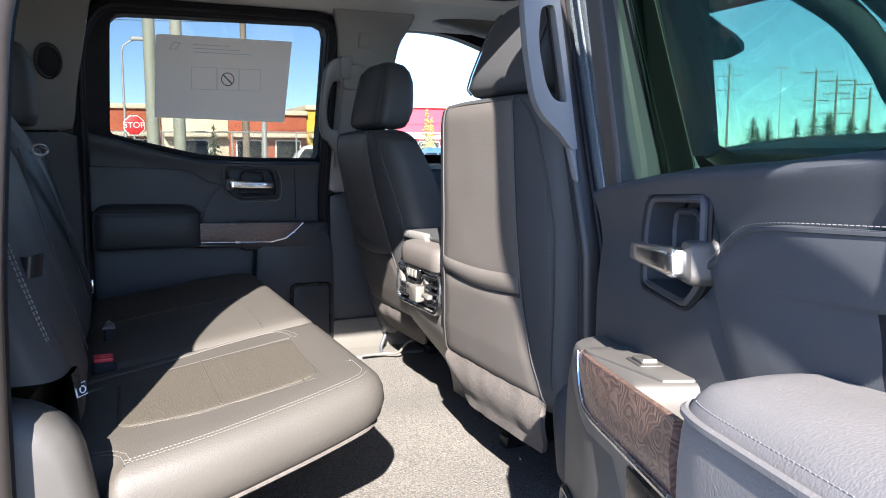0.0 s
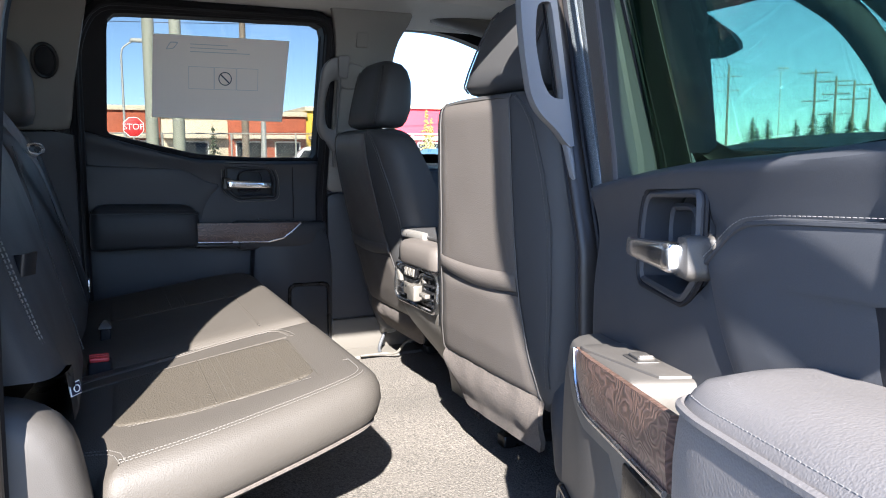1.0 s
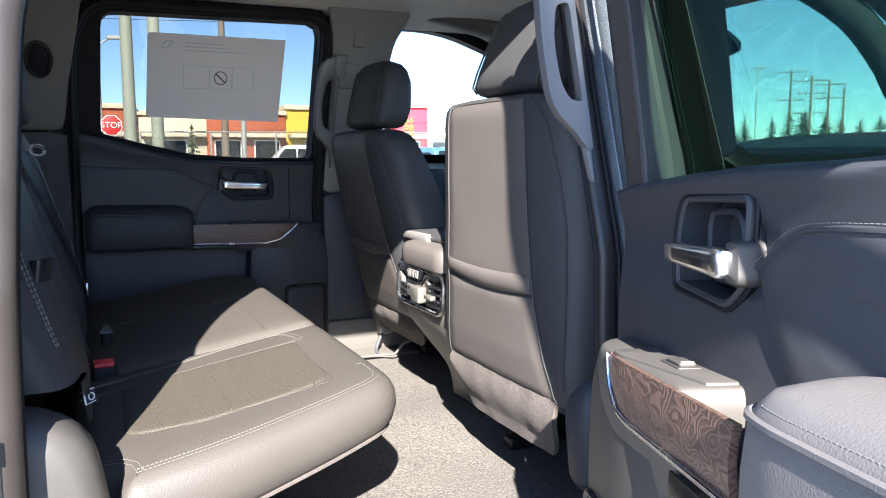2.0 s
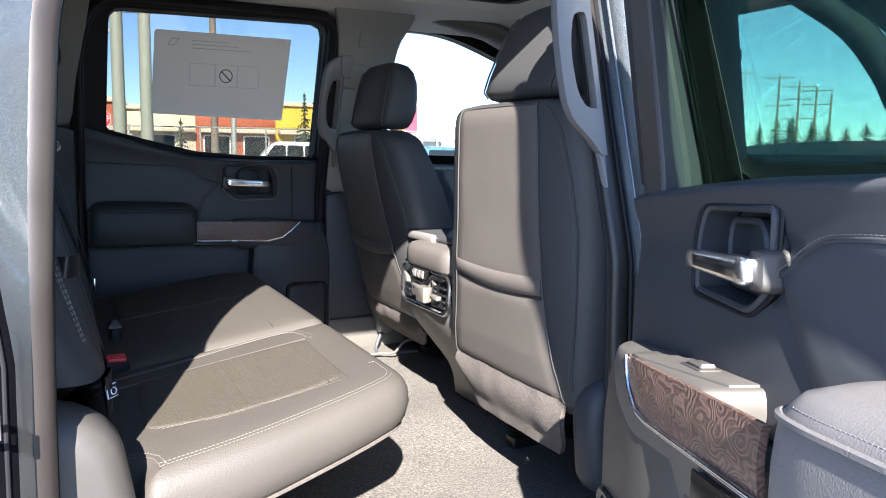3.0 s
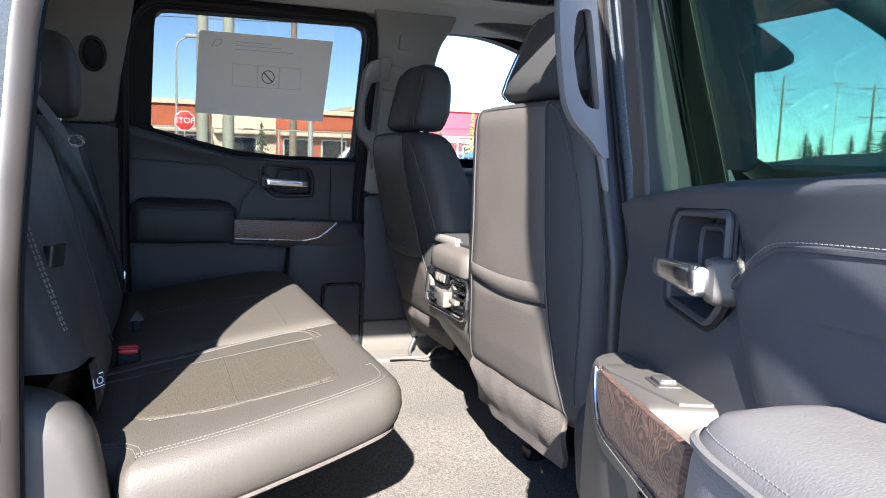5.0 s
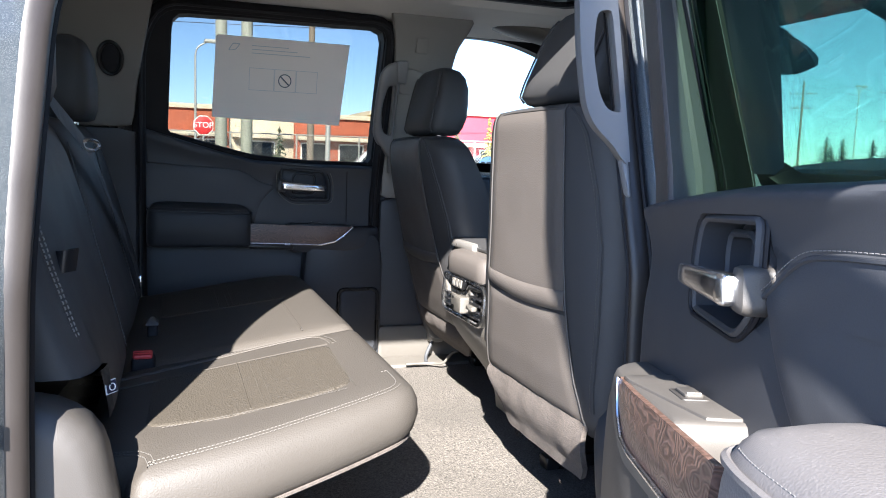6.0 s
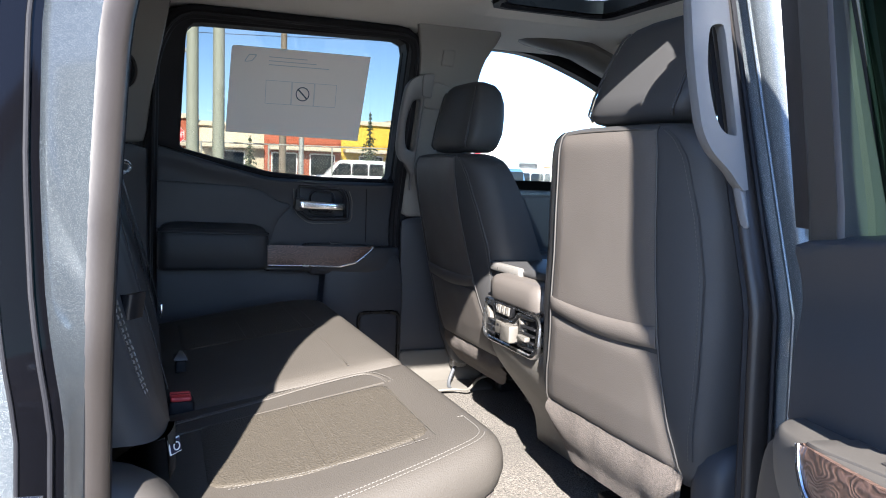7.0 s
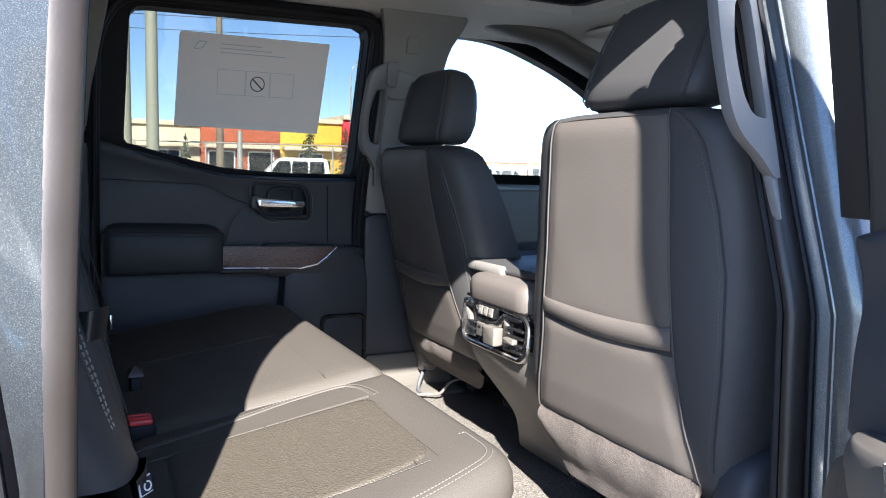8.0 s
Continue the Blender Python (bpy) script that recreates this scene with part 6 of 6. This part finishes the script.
# shops beyond the fence
shops = thing("shop_building", "long low stucco shop building in red, cream and yellow", "building", (10, 56, 0))
for x0, x1, top, mat, d in ((-9.0, 3.4, 4.55, BRICK_RED, 55.0), (3.4, 8.0, 4.15, CREAM, 55.3), (8.0, 13.6, 4.3, BRICK_RED, 55.0), (13.6, 18.4, 4.75, YELLOW, 55.2), (18.4, 25.0, 5.1, RED_CLAD, 54.8), (25.0, 31.0, 3.6, WHITE_WALL, 55.3), (-22.0, -9.0, 4.3, BRICK_ORANGE, 55.2)):
    part("wall", slab(rrect(x0, -0.2, x1, top, 0.0), d, d + 9, 0.03, xz), mat, shops)
    part("cornice", slab(rrect(x0 - 0.05, top - 0.02, x1 + 0.05, top + 0.32, 0.0), d - 0.25, d + 9.1, 0.05, xz), CREAM if mat is not WHITE_WALL else WHITE_WALL, shops, "pale cornice")
    n = max(int((x1 - x0) / 2.6), 1)
    for k in range(n):
        c = x0 + (k + 0.5) * (x1 - x0) / n
        w = part("window", ring(rrect(c - 0.95, 0.5, c + 0.95, 2.5, 0.02), rrect(c - 0.86, 0.6, c + 0.86, 2.4, 0.02), d - 0.08, d + 0.02, xz, 40), WHITE_WALL, shops)
        part("pane", slab(rrect(c - 0.87, 0.59, c + 0.87, 2.41, 0.0), d - 0.03, d - 0.02, 0.001, xz), CAR_GLASS, w)
    part("awning", slab(rrect(x0 + 0.2, 2.65, x1 - 0.2, 2.95, 0.05), d - 0.9, d - 0.01, 0.05, xz), CREAM, shops, "cream awning band")
far_shops = thing("shop_building", "white and orange shop building across the road", "building", (42, 62, 0))
for x0, x1, mat, z0, z1 in ((27, 56, BRICK_ORANGE, -0.2, 2.3), (27, 56, WHITE_WALL, 2.3, 3.5)):
    part("wall", slab(rrect(x0, z0, x1, z1, 0.0), 60 if mat is BRICK_ORANGE else 59.7, 70, 0.05, xz), mat, far_shops)
for k in range(9):
    w = part("window", ring(rrect(29 + 3 * k, 0.4, 31 + 3 * k, 1.9, 0.02), rrect(29.1 + 3 * k, 0.5, 30.9 + 3 * k, 1.8, 0.02), 59.92, 60.02, xz, 40), WHITE_WALL, far_shops)
    part("pane", slab(rrect(29.1 + 3 * k, 0.5, 30.9 + 3 * k, 1.8, 0.0), 59.96, 59.98, 0.001, xz), CAR_GLASS, w)


# parked cars
def car(x, y, turn, paint, label, length=4.9, height=1.78, cab=(0.24, 0.97)):
    m = pose(x, y, ground_z(x, y), 0, 0, turn)
    c = thing("parked_car", label, "car", m=m, placed=True, group="parked cars")
    L, W, H = length / 2, 0.96, height
    low = resample(rounded([(-L, 0.30), (-L - 0.02, 0.80), (-L + 0.06, 1.05), (L - 1.2, 1.08), (L - 0.15, 0.92), (L, 0.62), (L - 0.05, 0.30)], [0.08, 0.1, 0.08, 0.2, 0.2, 0.12, 0.08], 6), 60)
    part("body", slab(low, -W, W, 0.10, xz), paint, c, sharp=60)
    a, b = -L + 0.04, L - (1 - cab[1]) * length - 1.35
    roof = resample(rounded([(a, 1.04), (a + 0.22, H - 0.06), (a + 0.5, H), (b - 0.75, H), (b + 0.1, 1.04)], [0.03, 0.12, 0.3, 0.3, 0.05], 6), 50)
    part("roof", slab(roof, -W + 0.12, W - 0.12, 0.05, xz), paint, c, sharp=60)
    for sgn in (-1, 1):
        y0 = sgn * (W - 0.125)
        for x0, x1 in ((a + 0.35, a + 1.20), (a + 1.24, a + 2.15), (a + 2.19, b - 0.25)):
            wn = resample(rounded([(x0, 1.10), (x0 + 0.04, H - 0.20), (x1 - (0.45 if x1 > a + 2.2 else 0.03), H - 0.20), (x1, 1.10)], 0.05), 24)
            part("window", slab(wn, y0, y0 + sgn * 0.020, 0.003, xz), CAR_GLASS, c)
        for xw in (-L + 0.95, L - 0.95):
            circ = [Vector((xw + 0.37 * math.cos(t), 0.37 + 0.37 * math.sin(t))) for t in [k * math.pi / 12 for k in range(24)]]
            w = part("wheel", slab(circ, sgn * (W - 0.22), sgn * (W + 0.012), 0.04, xz), TYRE, c, "black tyre")
            part("rim", slab([Vector((xw, 0.37)) + (p - Vector((xw, 0.37))) * 0.66 for p in circ], sgn * (W + 0.0), sgn * (W + 0.02), 0.02, xz), SATIN, w, "alloy rim")
        part("tail_lamp", slab(rrect(sgn * 0.86 - 0.10, 0.78, sgn * 0.86 + 0.10, 1.02, 0.03), -L - 0.04, -L + 0.05, 0.015, yz), TAIL_RED, c, "red tail lamp")
        part("headlamp", slab(rrect(sgn * 0.72 - 0.16, 0.68, sgn * 0.72 + 0.16, 0.82, 0.03), L - 0.10, L - 0.0, 0.02, yz), WHITE, c)
    part("rear_window", slab(rrect(-0.70, 1.14, 0.70, H - 0.14, 0.08), a + 0.02, a + 0.09, 0.01, yz), CAR_GLASS, c)
    return c


car(10.3, 41, 172, CAR_WHITE, "white sport utility vehicle parked beyond the fence", 5.1, 1.95)
car(15.2, 42.5, 168, CAR_DARK, "dark grey car parked beyond the fence", 4.8, 1.85)
car(17.0, 31, 20, CAR_SILVER, "silver sport utility vehicle parked on the far side", 4.8, 1.75)
car(12.2, 27, 100, CAR_BLUE, "blue car parked on the far side", 4.7, 1.70)
car(24.0, 40, 10, CAR_WHITE, "white car parked on the far side", 4.7, 1.7)


# trees
def spruce(x, y, h, r, mat=NEEDLES, seed=0, base=None):
    rnd = random.Random(seed)
    g = ground_z(x, y) if base is None else base
    tree = thing("spruce_tree", "narrow dark green spruce tree" if mat is NEEDLES else "narrow yellowing larch tree", "tree", (x, y, g), group="trees")
    part("trunk", tube([(x, y, g - 0.2), (x, y, g + h * 0.97)], [0.14, 0.02], 8), BARK, tree)
    crown = bmesh.new()
    tiers = int(h * 4)
    for k in range(tiers):
        f = k / tiers
        z = g + 0.25 + (h - 0.35) * f
        rad = r * (1 - f) ** 0.85 * rnd.uniform(0.75, 1.1) + 0.05
        n = max(5, int(11 * (1 - f)))
        for q in range(n):
            a = 2 * math.pi * (q + rnd.random()) / n
            l = rad * rnd.uniform(0.6, 1.15)
            d = Vector((math.cos(a), math.sin(a), -0.30 + 0.25 * f))
            side_v = Vector((-math.sin(a), math.cos(a), 0))
            o = Vector((x, y, z + rnd.uniform(-0.08, 0.08)))
            for j in range(3):
                p0 = o + d * (l * j / 3)
                p1 = o + d * (l * (j + 1.15) / 3) + Vector((0, 0, -0.04 * j))
                w = 0.16 * l * (1.2 - j / 3) + 0.03
                v = [crown.verts.new(c) for c in (p0, p0.lerp(p1, 0.5) + side_v * w, p1, p0.lerp(p1, 0.5) - side_v * w, p0.lerp(p1, 0.5) + Vector((0, 0, 0.07)), p0.lerp(p1, 0.45) - Vector((0, 0, 0.10)))]
                for t in ((0, 1, 4), (1, 2, 4), (2, 3, 4), (3, 0, 4), (1, 0, 5), (2, 1, 5), (3, 2, 5), (0, 3, 5)):
                    crown.faces.new([v[i] for i in t])
    part("crown", crown, mat, tree, sharp=180)
    return tree


spruce(13.8, 48, 5.4, 0.9, seed=1)
spruce(16.6, 49, 4.4, 0.8, seed=2)
spruce(18.0, 48, 4.6, 0.8, seed=3)
spruce(5.9, 47, 3.4, 0.7, seed=4)
spruce(21.2, 50, 5.0, 0.8, LARCH, seed=5)
spruce(22.0, 51, 4.4, 0.7, LARCH, seed=6)
for i, (x, y, top, r) in enumerate(((75, 72.1, 6.3, 1.0), (75, 69.6, 6.0, 0.9), (76, 66.3, 5.9, 0.8), (75, 63.0, 6.6, 1.1), (76, 62.0, 6.2, 1.0), (75, 60.8, 6.5, 1.0), (76, 59.0, 5.9, 1.0), (75, 58.0, 5.5, 1.1), (75, 56.2, 5.4, 1.0), (76, 54.6, 5.2, 1.1), (77, 53.0, 5.6, 1.0), (78, 74.2, 5.2, 0.9), (78, 51.0, 5.4, 1.1), (79, 48.5, 5.6, 1.1), (79, 46.5, 5.2, 1.0))):
    spruce(x, y, top - ground_z(x, y) + 0.3, r * 2.0, seed=20 + i, base=ground_z(x, y) - 0.3)

# overhead cables
for (a, b, sag) in (((-30, 46, 9.5), (29.0, 45, 11.3), 0.8), ((-30, 46, 8.6), (29.0, 45, 10.6), 0.8), ((29.0, 45, 11.3), (75, 60.2, 10.0), 0.7), ((29.0, 45, 10.6), (75, 60.2, 9.4), 0.7)):
    A, B = Vector(a), Vector(b)
    solid("overhead_cable", tube([A.lerp(B, k / 16) - Vector((0, 0, sag * 4 * (k / 16) * (1 - k / 16))) for k in range(17)], 0.02, 5), CABLE, "thin dark overhead cable between poles", "cable")
